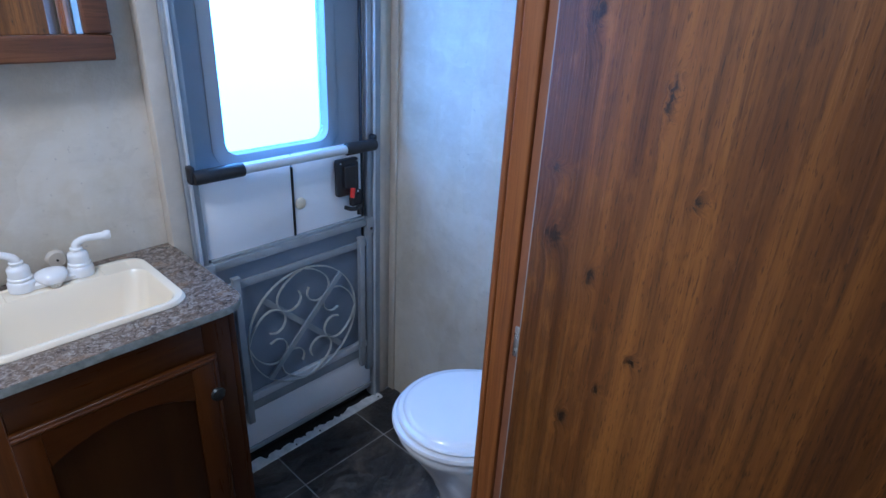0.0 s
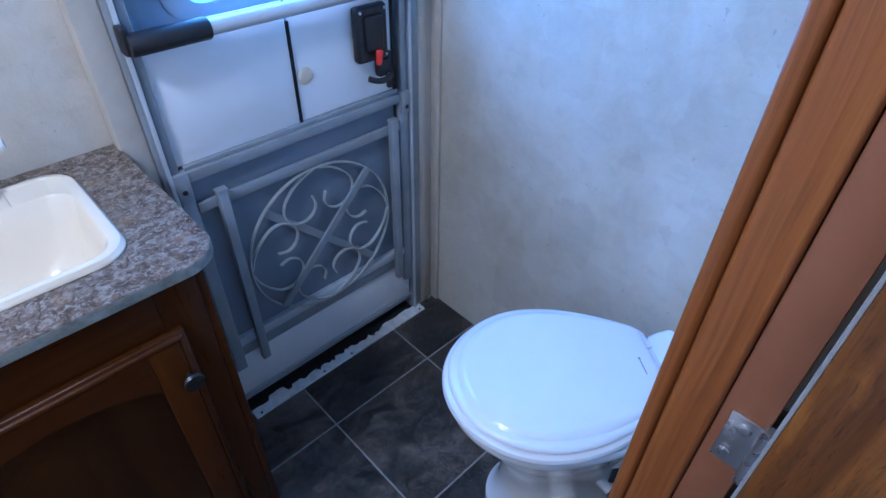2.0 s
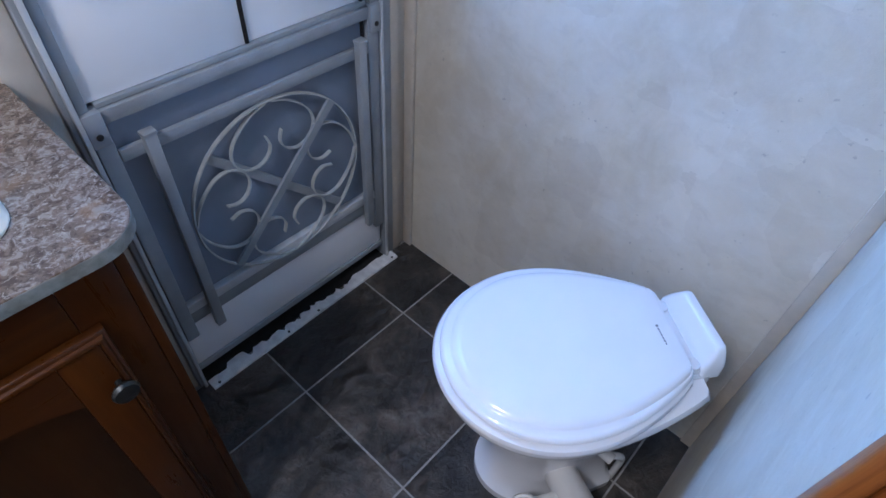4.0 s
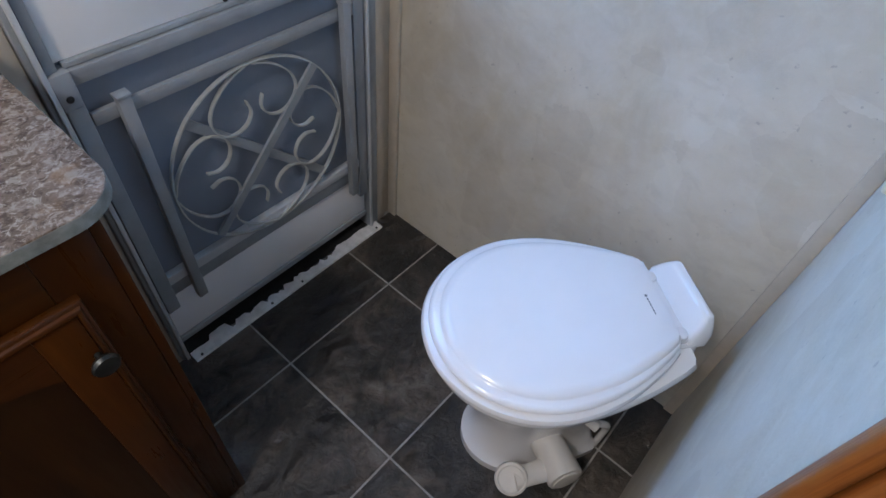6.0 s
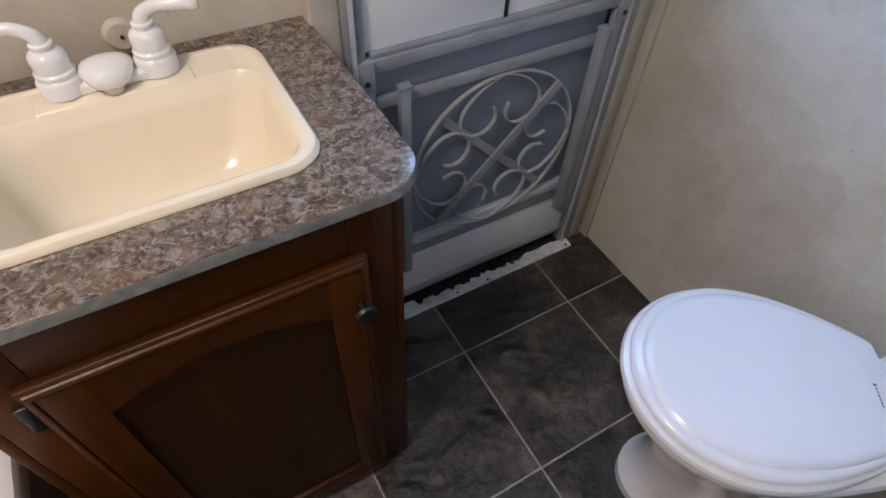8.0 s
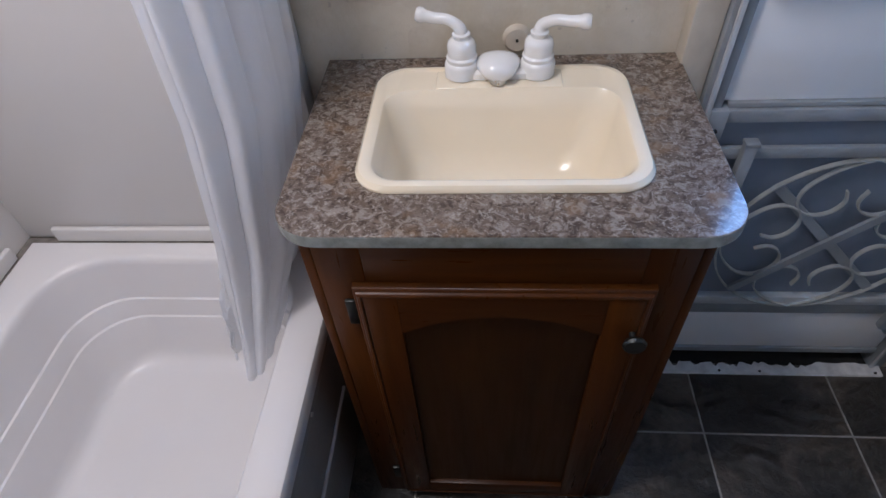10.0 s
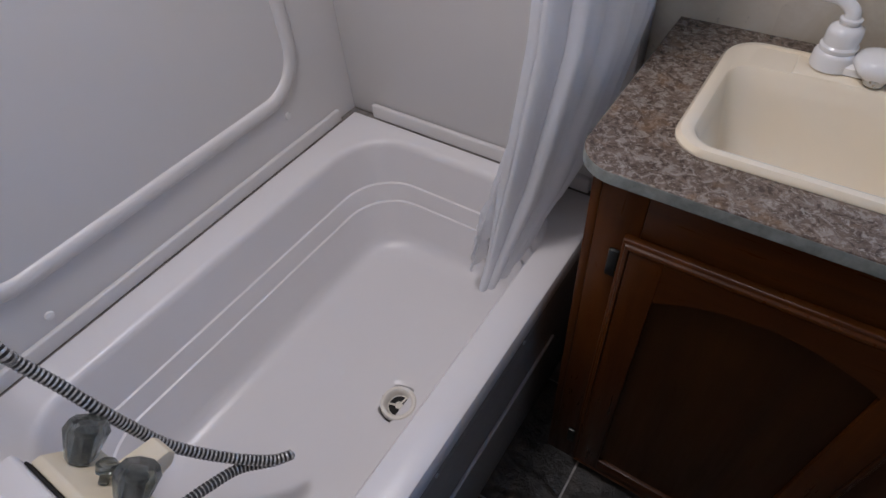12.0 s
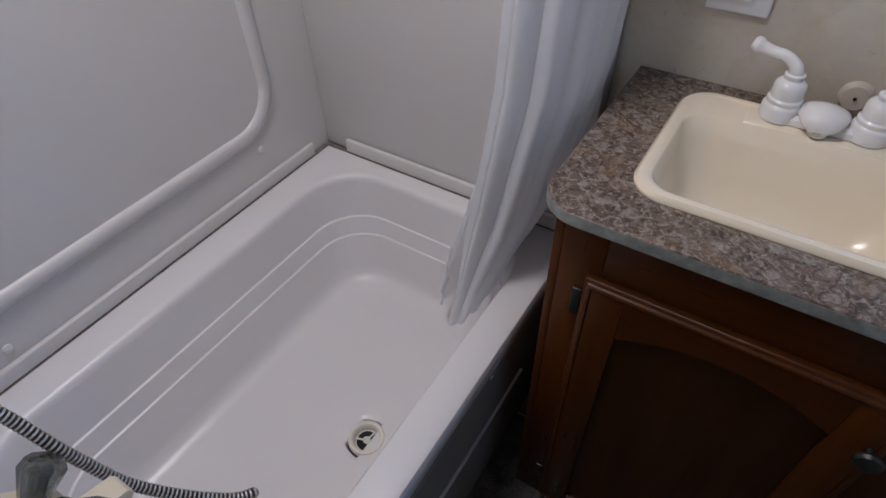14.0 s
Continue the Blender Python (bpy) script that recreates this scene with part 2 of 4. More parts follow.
ALUBRIGHT = plain("bright_aluminium", (0.64, 0.66, 0.67), 0.36, 0.2, vary=0.1)
PEWTER = plain("brushed_pewter_bar", (0.54, 0.55, 0.52), 0.34, 0.25, vary=0.2, scale=30)
STEEL = plain("zinc_plated_steel", (0.60, 0.61, 0.62), 0.30, 0.9)
SCREEN = mesh_screen()
DOORGREY = plain("blue_grey_door_skin", (0.30, 0.335, 0.37), 0.5, vary=0.08, scale=5)
DOORWHITE = plain("white_door_panel", (0.88, 0.88, 0.88), 0.38, vary=0.04, scale=4)
WHITEMETAL = plain("scuffed_white_metal", (0.72, 0.71, 0.69), 0.45, vary=0.2, scale=50)
DRAINCREAM = plain("pale_cream_plastic", (0.74, 0.70, 0.62), 0.3, vary=0.05)
SEAM = plain("dark_sealant", (0.20, 0.18, 0.16), 0.7, vary=0.4, scale=40)
BLACK = plain("black_plastic", (0.018, 0.018, 0.02), 0.42, vary=0.3)
# Gasket black, also put where gaps, slots and the drain hole are dark.
GAP = plain("gasket_and_gap_black", (0.012, 0.011, 0.010), 0.8, vary=0.5, scale=60)
RED = plain("red_plastic", (0.62, 0.03, 0.02), 0.4)
PORCELAIN = plain("white_porcelain", (0.80, 0.80, 0.80), 0.10, vary=0.02, height=0.00003, coat=0.5)
SEATWHITE = plain("white_seat_plastic", (0.80, 0.80, 0.81), 0.13, vary=0.02, height=0.00005)
PEDALWHITE = plain("off_white_pedal_plastic", (0.66, 0.64, 0.60), 0.35, vary=0.06)
WHITEPLASTIC = plain("glossy_white_plastic", (0.80, 0.79, 0.77), 0.18, vary=0.03, height=0.00004)
CREAM = plain("cream_sink_plastic", (0.84, 0.735, 0.555), 0.20, vary=0.03, scale=6, height=0.00002, rvar=0.2)
CREAMTRIM = plain("cream_plastic", (0.74, 0.66, 0.50), 0.38, vary=0.05)
TUBWHITE = plain("white_tub_plastic", (0.72, 0.70, 0.695), 0.30, vary=0.015, scale=3, height=0.00002, rvar=0.15)
SURROUND = plain("satin_white_surround", (0.68, 0.66, 0.64), 0.36, vary=0.02, scale=3, height=0.00005, rvar=0.3)
# Tub white darkened to grey: the skirt's shade is put into the colour.
SKIRT = plain("skirt_shade_grey", (0.30, 0.285, 0.27), 0.45, vary=0.08)
BEIGETRIM = plain("beige_wall_trim", (0.56, 0.495, 0.40), 0.5, vary=0.08, scale=30)
CLOTH = Nodes("white_vinyl_curtain")
CLOTH.colour(CLOTH.ramp(CLOTH.noise(12, 4), (0.3, (0.91, 0.92, 0.94)), (0.7, (0.95, 0.95, 0.97))))
sheer = CLOTH.t.nodes.new("ShaderNodeBsdfTranslucent")
sheer.inputs["Color"].default_value = (0.93, 0.95, 0.98, 1)
blend = CLOTH.t.nodes.new("ShaderNodeMixShader")
blend.inputs[0].default_value = 0.45
CLOTH.link(CLOTH.b.outputs[0], blend.inputs[1])
CLOTH.link(sheer.outputs[0], blend.inputs[2])
CLOTH.link(blend.outputs[0], CLOTH.t.nodes["Material Output"].inputs["Surface"])
CLOTH = CLOTH.finish(0.42, 0, CLOTH.noise(150, 3), 0.0002)
BRONZE = plain("dark_bronze", (0.055, 0.058, 0.055), 0.35, 0.8)
HOSEDARK = plain("black_hose", (0.02, 0.02, 0.02), 0.35)
HOSELIGHT = plain("chrome_hose_band", (0.50, 0.50, 0.48), 0.25, 0.35)
CEILING = plain("white_ceiling_vinyl", (0.72, 0.71, 0.69), 0.6, vary=0.04)
GLASS = window_glass()
ACRYLIC = clear_acrylic()
MIRROR = Nodes("mirror_glass")
MIRROR.colour((0.92, 0.93, 0.93))
MIRROR = MIRROR.finish(0.015, 1.0)
INK = plain("grey_print", (0.16, 0.17, 0.19), 0.5)


# ---------------------------------------------------------------- mesh helpers
def part(name, bm, material, parent=None, label=""):
    bmesh.ops.recalc_face_normals(bm, faces=bm.faces)
    me = bpy.data.meshes.new(name)
    bm.to_mesh(me)
    bm.free()
    for m in material if isinstance(material, (list, tuple)) else (material,):
        me.materials.append(m)
    for p in me.polygons:
        p.use_smooth = True
    me.set_sharp_from_angle(angle=radians(38))
    ob = new(name, me)
    if parent is not None:
        ob.parent = parent
        ob.matrix_parent_inverse = parent.matrix_basis.inverted() if parent.parent is None else Matrix()
    if label:
        tagged(ob, label)
    return ob


def thing(name, at, label, category, group="", kind=""):
    ob = new(name)
    ob.empty_display_size = 0.05
    ob.location = at
    ob.matrix_basis = Matrix.Translation(at)
    return tagged(ob, label, category, group, kind)


def bm_box(x0, x1, y0, y1, z0, z1, bevel=0.0, seg=2, bm=None):
    own = bmesh.new()
    m = Matrix.Translation(((x0 + x1) / 2, (y0 + y1) / 2, (z0 + z1) / 2)) @ Matrix.Diagonal((abs(x1 - x0), abs(y1 - y0), abs(z1 - z0), 1))
    bmesh.ops.create_cube(own, size=1, matrix=m)
    if bevel:
        bmesh.ops.bevel(own, geom=own.edges[:], offset=bevel, segments=seg, affect="EDGES", profile=0.5)
    return join(bm, own)


def join(bm, own):
    if bm is None:
        return own
    me = bpy.data.meshes.new("tmp")
    own.to_mesh(me)
    own.free()
    bm.from_mesh(me)
    bpy.data.meshes.remove(me)
    return bm


def bm_rod(p0, p1, r, r2=None, seg=20, bevel=0.0, bm=None):
    p0, p1 = Vector(p0), Vector(p1)
    own = bmesh.new()
    d = p1 - p0
    m = Matrix.Translation((p0 + p1) / 2) @ d.to_track_quat("Z", "Y").to_matrix().to_4x4()
    bmesh.ops.create_cone(own, cap_ends=True, segments=seg, radius1=r, radius2=r if r2 is None else r2, depth=d.length, matrix=m)
    if bevel:
        edges = [e for e in own.edges if any(len(f.verts) > 4 for f in e.link_faces)]
        bmesh.ops.bevel(own, geom=edges, offset=bevel, segments=2, affect="EDGES", profile=0.5)
    return join(bm, own)


def loft(loops, cap0=True, cap1=True, closed=True, bm=None):
    bm = bm or bmesh.new()
    rows = [[bm.verts.new(p) for p in loop] for loop in loops]
    n = len(rows[0])
    for a, b in zip(rows, rows[1:]):
        for k in range(n if closed else n - 1):
            bm.faces.new((a[k], a[(k + 1) % n], b[(k + 1) % n], b[k]))
    if closed and cap0:
        bm.faces.new(rows[0][::-1])
    if closed and cap1:
        bm.faces.new(rows[-1])
    return bm


def rrect(x0, x1, y0, y1, r, z, seg=8):
    out = []
    for cx, cy, a in ((x1 - r, y1 - r, 0), (x0 + r, y1 - r, 90), (x0 + r, y0 + r, 180), (x1 - r, y0 + r, 270)):
        for k in range(seg + 1):
            t = radians(a + 90 * k / seg)
            out.append(Vector((cx + r * math.cos(t), cy + r * math.sin(t), z)))
    return out


def lathe(profile, centre, axis="Z", seg=28, bm=None, cap0=True):
    c = Vector(centre)
    loops = []
    for r, h in profile:
        ring = []
        for k in range(seg):
            t = 2 * math.pi * k / seg
            a, b = r * math.cos(t), r * math.sin(t)
            ring.append(c + Vector({"Z": (a, b, h), "Y": (a, h, -b), "X": (h, a, b)}[axis]))
        loops.append(ring)
    return loft(loops, cap0, bm=bm)


def spline(points, steps=12, closed=False):
    pts = [Vector(p) for p in points]
    out = []
    n = len(pts)
    for i in range(n if closed else n - 1):
        if closed:
            p0, p1, p2, p3 = (pts[(i + k) % n] for k in (-1, 0, 1, 2))
        else:
            p1, p2 = pts[i], pts[i + 1]
            p0, p3 = (pts[i - 1] if i else p1 * 2 - p2), (pts[i + 2] if i + 2 < n else p2 * 2 - p1)
        for s in range(steps):
            t = s / steps
            out.append(0.5 * ((2 * p1) + (p2 - p0) * t + (2 * p0 - 5 * p1 + 4 * p2 - p3) * t * t + (3 * p1 - p0 - 3 * p2 + p3) * t ** 3))
    if not closed:
        out.append(pts[-1])
    return out


def sweep(path, section, up=(0, 0, 1), closed=False, scale=None):
    """A section of (side, up) pairs carried along a path."""
    loops, up = [], Vector(up)
    n = len(path)
    for i, p in enumerate(path):
        a, b = path[(i - 1) % n if closed else max(i - 1, 0)], path[(i + 1) % n if closed else min(i + 1, n - 1)]
        d = (b - a).normalized()
        s = d.cross(up)
        if s.length < 1e-4:
            s = d.cross(Vector((0, 1, 0.01)))
        s.normalize()
        w = s.cross(d)
        k = scale(i / max(n - 1, 1)) if scale else 1.0
        loops.append([p + s * x * k + w * y * k for x, y in section])
    if closed:
        loops.append(loops[0])
    bm = loft(loops, not closed, not closed)
    if closed:
        bmesh.ops.remove_doubles(bm, verts=bm.verts, dist=1e-6)
    return bm


def disc(r, seg=14):
    return [(r * math.cos(2 * math.pi * k / seg), r * math.sin(2 * math.pi * k / seg)) for k in range(seg)]


def wall(name, bm, label, material=None):
    return tagged(part(name, bm, material or WALL), label, "wall", kind="structure")


# ---------------------------------------------------------------- the large structure
NY, EX, SY0, SY1, WX, TOP = 0.215, 0.49, -0.69, -0.748, -1.40, 1.98
DX0, DX1 = -0.65, -0.10
WIN = (-0.022, 0.286, 0.945, 1.66)

bm = bm_box(WX - 0.06, -0.138, NY, NY + 0.07, 0, TOP)
bm_box(0.405, EX + 0.06, NY, NY + 0.07, 0, TOP, bm=bm)
bm_box(-0.138, 0.405, NY, NY + 0.07, 1.86, TOP, bm=bm)
wall("wall_north", bm, "beige mottled vinyl wall around the entry door")
wall("wall_east", bm_box(EX, EX + 0.06, SY1, NY, 0, TOP), "pale mottled vinyl wall beside the toilet")
bm = bm_box(DX1 + 0.025, EX, SY1, SY0, 0, TOP)
bm_box(DX0, DX1 + 0.025, SY1, SY0, 1.88, TOP, bm=bm)
bm_box(WX, DX0 - 0.087, -0.830, -0.776, 0, TOP, bm=bm)
bm_box(DX0 - 0.0865, DX0 - 0.025, -0.830, SY0, 0, TOP, bm=bm)
wall("wall_south", bm, "pale mottled vinyl partition with a doorway")
wall("wall_west", bm_box(WX - 0.06, WX, -0.830, NY, 0, TOP), "mottled vinyl wall behind the tub surround")
bm = bm_box(WX - 0.2, -1.161, -2.5, NY + 0.07, TOP, TOP + 0.05)
bm_box(-0.819, EX + 0.5, -2.5, NY + 0.07, TOP, TOP + 0.05, bm=bm)
bm_box(-1.161, -0.819, -2.5, -0.571, TOP, TOP + 0.05, bm=bm)
bm_box(-1.161, -0.819, -0.229, NY + 0.07, TOP, TOP + 0.05, bm=bm)
tagged(part("ceiling", bm, CEILING), "white vinyl ceiling panel", "ceiling", kind="structure")
floor = tagged(part("floor", bm_box(WX - 0.2, EX + 0.5, -2.5, NY, -0.06, -0.0015), GROUT), "dark slate-look tiled floor with pale grout", "floor", kind="structure")

# passage behind the bathroom door
# Its two window openings are unseen, made for the passage lamps.
bm = bm_box(WX - 0.2, -0.80, -2.5, -2.44, 0, TOP)
bm_box(-0.10, EX + 0.5, -2.5, -2.44, 0, TOP, bm=bm)
bm_box(-0.80, -0.10, -2.5, -2.44, 0, 1.0, bm=bm)
bm_box(-0.80, -0.10, -2.5, -2.44, 1.7, TOP, bm=bm)
wall("wall_passage_south", bm, "beige mottled vinyl passage wall with an added window opening")
wall("wall_passage_east", bm_box(EX + 0.38, EX + 0.44, -2.44, SY1, 0, TOP), "beige mottled vinyl passage wall")
bm = bm_box(WX - 0.1, WX - 0.04, -2.44, -1.95, 0, TOP)
bm_box(WX - 0.1, WX - 0.04, -1.15, -0.831, 0, TOP, bm=bm)
bm_box(WX - 0.1, WX - 0.04, -1.95, -1.15, 0, 1.0, bm=bm)
bm_box(WX - 0.1, WX - 0.04, -1.95, -1.15, 1.7, TOP, bm=bm)
wall("wall_passage_west", bm, "beige mottled vinyl passage wall with an added window opening")
wall("wall_passage_north", bm_box(EX, EX + 0.38, SY1, SY1 + 0.06, 0, TOP), "beige mottled vinyl passage wall")

# beige trim boards beside the entry door
for x0, x1, y0, lab in ((-0.196, -0.1535, 0.180, "narrow beige trim strip beside the entry door"), (0.437, EX, 0.178, "beige corner trim board beside the entry door")):
    tagged(part("trim", bm_box(x0, x1, y0, NY, 0, TOP, 0.003), BEIGETRIM), lab, "trim", kind="structure")
tagged(part("trim", bm_box(EX - 0.010, EX, 0.150, 0.178, 0, TOP, 0.003), BEIGETRIM), "thin beige cove strip in the wall corner", "trim", kind="structure")
tagged(part("trim", bm_box(EX - 0.006, EX, SY0, SY0 + 0.022, 0, TOP, 0.002), BEIGETRIM), "thin beige cove strip in the wall corner", "trim", kind="structure")
tagged(part("trim", bm_box(0.437, 0.462, 0.172, 0.1785, 0, TOP, 0.002), BEIGETRIM), "flat beige batten beside the door frame", "trim", kind="structure")

# bathroom doorway casing
cas = thing("door_casing", (DX1, -0.72, 0), "orange-brown oak casing around the bathroom doorway", "door frame", kind="structure")
part("casing_board", bm_box(DX1 - 0.003, DX1 + 0.014, SY0 - 0.002, SY0 + 0.011, 0, 1.9, 0.005, 3), CASING, cas)
part("casing_edge", bm_box(DX1 - 0.005, DX1 + 0.024, -0.7225, SY0 - 0.0025, 0, 1.9, 0.004, 3), CASING, cas)
part("jamb", bm_box(DX1, DX1 + 0.0245, SY1 - 0.004, -0.723, 0, 1.9, 0.002), JAMB, cas, "smooth red-brown jamb board")
part("casing_board", bm_box(DX0 - 0.012, DX0 + 0.003, SY0 - 0.002, SY0 + 0.011, 0, 1.9, 0.004, 3), CASING, cas)
part("jamb", bm_box(DX0 - 0.0245, DX0, SY1 - 0.004, SY0 - 0.0025, 0, 1.9, 0.002), CASING, cas)
part("head_board", bm_box(DX0 + 0.0005, DX1 - 0.0055, SY1 - 0.004, SY0 + 0.010, 1.86, 1.879, 0.002), CASING, cas)

# ---------------------------------------------------------------- entry door with screen door
door = thing("door_1", (0.135, 0.24, 0), "blue-grey trailer entry door with a bright window, closed", "door", kind="structure")
x0, x1, z0, z1 = WIN
lo = rrect(-0.137, 0.404, 0.045, 1.859, 0.004, 0, 8)
li = rrect(x0, x1, z0, z1, 0.035, 0, 8)


def flat(loop, y):
    return [Vector((p.x, y, p.y)) for p in loop]


part("door_slab", loft([flat(lo, 0.262), flat(lo, 0.226), flat(li, 0.226), flat(li, 0.262), flat(lo, 0.262)], False, False), DOORGREY, door)
ring0, ring1 = rrect(x0 - 0.034, x1 + 0.034, z0 - 0.026, z1 + 0.034, 0.05, 0, 8), rrect(x0 - 0.028, x1 + 0.028, z0 - 0.020, z1 + 0.028, 0.046, 0, 8)
part("window_frame", loft([flat(ring0, 0.2255), flat(ring0, 0.222), flat(ring1, 0.219), flat(li, 0.221), flat(li, 0.2255)], False, False), DOORGREY, door)
pane = part("pane", loft([flat(li, 0.248), flat(li, 0.251)]), GLASS, door, "bright frosted window pane")
pane.visible_shadow = False
part("kick_panel", bm_box(-0.134, 0.402, 0.1835, 0.190, 0.062, 0.1925, 0.001), DOORWHITE, door, "white kick panel")
part("bottom_sweep", bm_box(-0.136, 0.403, 0.178, 0.195, 0.045, 0.061, 0.002), ALU, door)
# Black strips stand in for the dark gap behind the threshold.
part("sill", bm_box(-0.137, 0.404, 0.173, 0.30, -0.0012, 0.004), GAP, door, "black filler for the dark gap under the door")
part("sill", bm_box(-0.137, 0.404, 0.2055, 0.2255, 0.0045, 0.06), GAP, door)

frm = thing("door_frame", (0.135, 0.19, 0), "grey aluminium flange frame around the entry door", "door frame", kind="structure")
part("flange", bm_box(-0.1530, -0.1385, 0.170, 0.2145, 0.0, 1.9, 0.003), ALU, frm)
part("flange", bm_box(0.4055, 0.4365, 0.170, 0.2145, 0.0, 1.9, 0.003), ALU, frm)
part("flange", bm_box(-0.138, 0.405, 0.170, 0.2145, 1.862, 1.9, 0.003), ALU, frm)
part("rail", bm_box(-0.146, -0.1385, 0.164, 0.1695, 0.0, 1.9, 0.001), ALUBRIGHT, frm)
part("rail", bm_box(0.4055, 0.412, 0.164, 0.1695, 0.0, 1.9, 0.001), ALUBRIGHT, frm)

scr = thing("screen_door", (0.135, 0.18, 0.04), "grey aluminium screen door with scroll grille and sliding panel, closed", "screen door")
part("stile", bm_box(-0.1355, -0.110, 0.1705, 0.190, 0.16, 0.668, 0.002), ALU, scr)
part("stile", bm_box(0.378, 0.4035, 0.1705, 0.190, 0.13, 0.668, 0.002), ALU, scr)
part("stile", bm_box(-0.1365, -0.122, 0.172, 0.192, 0.668, 1.84, 0.002), ALU, scr)
part("stile", bm_box(0.387, 0.4035, 0.172, 0.192, 0.668, 1.84, 0.002), ALU, scr)
part("stile", bm_box(0.372, 0.3765, 0.180, 0.192, 0.20, 1.84, 0.001), BLACK, scr, "black weather strip")
part("corner_block", bm_box(-0.139, -0.112, 0.163, 0.190, 0.645, 0.698, 0.002), ALU, scr)
part("corner_block", bm_box(0.380, 0.4045, 0.163, 0.190, 0.645, 0.698, 0.002), ALU, scr)
part("screw", bm_rod((-0.126, 0.1632, 0.662), (-0.126, 0.161, 0.662), 0.005, bevel=0.001), BLACK, scr)
part("screw", bm_rod((0.393, 0.1632, 0.662), (0.393, 0.161, 0.662), 0.005, bevel=0.001), BLACK, scr)
part("middle_rail", bm_box(-0.113, 0.380, 0.170, 0.190, 0.672, 0.694, 0.002), ALU, scr)
part("middle_lip", bm_box(-0.113, 0.380, 0.176, 0.191, 0.695, 0.703, 0.001), ALU, scr)
part("bottom_rail", bm_box(-0.114, 0.381, 0.172, 0.191, 0.228, 0.252, 0.003), ALUBRIGHT, scr)
part("bottom_rail", bm_box(-0.114, 0.381, 0.177, 0.1915, 0.193, 0.227, 0.002), ALU, scr)
part("screen", bm_box(-0.111, 0.379, 0.1865, 0.1885, 0.253, 0.672), SCREEN, scr, "grey insect screen")
part("slide_panel", bm_box(-0.1215, 0.131, 0.1825, 0.1865, 0.7035, 0.935, 0.001), DOORWHITE, scr, "white sliding panel")
part("slide_panel", bm_box(0.138, 0.3715, 0.1855, 0.1885, 0.7035, 0.935, 0.001), DOORWHITE, scr, "white sliding panel")
part("split_strip", bm_box(0.1315, 0.1375, 0.180, 0.1885, 0.7035, 0.90, 0.001), GAP, scr)
part("plug", lathe([(0.0, -0.004), (0.013, -0.004), (0.017, -0.0015), (0.017, 0.0)], (0.158, 0.1855, 0.792), "Y"), CREAMTRIM, scr, "pale yellow round stain")

part("grille_rail", bm_box(-0.109, 0.377, 0.1690, 0.1785, 0.605, 0.626, 0.002), ALU, scr)
for x in (-0.065, 0.349):
    post = part("post", bm_box(x - 0.0095, x + 0.0095, 0.153, 0.1685, 0.172, 0.640, 0.0015), ALU, scr)
    part("cap", bm_box(x - 0.011, x + 0.011, 0.1515, 0.1690, 0.6402, 0.646, 0.001), ALU, post)
CX, CZ, R = 0.142, 0.416, 0.186


def strip(points, closed=False):
    """A flat bar on edge that follows points (x, z) of the grille."""
    path = [Vector((CX + u, 0.1700, CZ + w)) for u, w in points]
    return sweep(path, [(-0.0014, -0.0040), (0.0014, -0.0040), (0.0014, 0.0040), (-0.0014, 0.0040)], (0, 1, 0), closed)


part("ring", strip([(R * math.cos(radians(a)), R * math.sin(radians(a))) for a in range(0, 360, 5)], True), PEWTER, scr)
for a, y in ((45, 0.1665), (-45, 0.1735)):
    c, s = math.cos(radians(a)), math.sin(radians(a))
    q = 0.0085
    loop = [(-R * c - q * s, -R * s + q * c), (R * c - q * s, R * s + q * c), (R * c + q * s, R * s - q * c), (-R * c + q * s, -R * s - q * c)]
    part("cross_bar", loft([[Vector((CX + u, y - 0.003, CZ + w)) for u, w in loop], [Vector((CX + u, y + 0.003, CZ + w)) for u, w in loop]]), ALU, scr)
for turn in (0, 90, 180, 270):
    for side in (1, -1):
        pts = []
        curl = [(0.120, 0.017), (0.097, 0.011), (0.076, 0.022), (0.066, 0.046), (0.074, 0.072), (0.098, 0.088), (0.128, 0.084), (0.155, 0.062), (0.174, 0.034), (0.184, 0.006)]
        for p in spline([(u, v, 0) for u, v in curl], 5):
            u, v = p.x, p.y * side
            cc, ss = math.cos(radians(turn)), math.sin(radians(turn))
            pts.append((u * cc - v * ss, u * ss + v * cc))
        part("scroll", strip(pts), PEWTER, scr)

bar = thing("grab_bar", (0.15, 0.15, 0.925), "silver grab bar with black rubber grips across the door", "grab bar")
part("tube", bm_rod((-0.022, 0.150, 0.930), (0.296, 0.150, 0.930), 0.0125), ALUBRIGHT, bar)
for a, b in ((-0.143, -0.018), (0.397, 0.290)):
    g = part("grip", bm_rod((a, 0.150, 0.930), (b, 0.150, 0.930), 0.0172, bevel=0.004), BLACK, bar, "black rubber grip")
    part("bracket", bm_box(a - 0.007, a + 0.007, 0.146, 0.1715, 0.914, 0.958, 0.006, 3), BLACK, g)

lock = thing("door_latch", (0.332, 0.17, 0.83), "black door latch plate with a red lever", "latch")
part("plate", bm_box(0.270, 0.347, 0.160, 0.1824, 0.788, 0.898, 0.008, 3), BLACK, lock)
part("paddle", bm_box(0.286, 0.330, 0.150, 0.1595, 0.812, 0.882, 0.006, 3), BLACK, lock)
part("lever", bm_rod((0.314, 0.1495, 0.814), (0.307, 0.145, 0.786), 0.008, 0.006, bevel=0.002), RED, lock, "red lock lever")
for x, z in ((0.279, 0.889), (0.339, 0.889), (0.339, 0.797)):
    part("screw", bm_rod((x, 0.1598, z), (x, 0.158, z), 0.003), STEEL, lock)
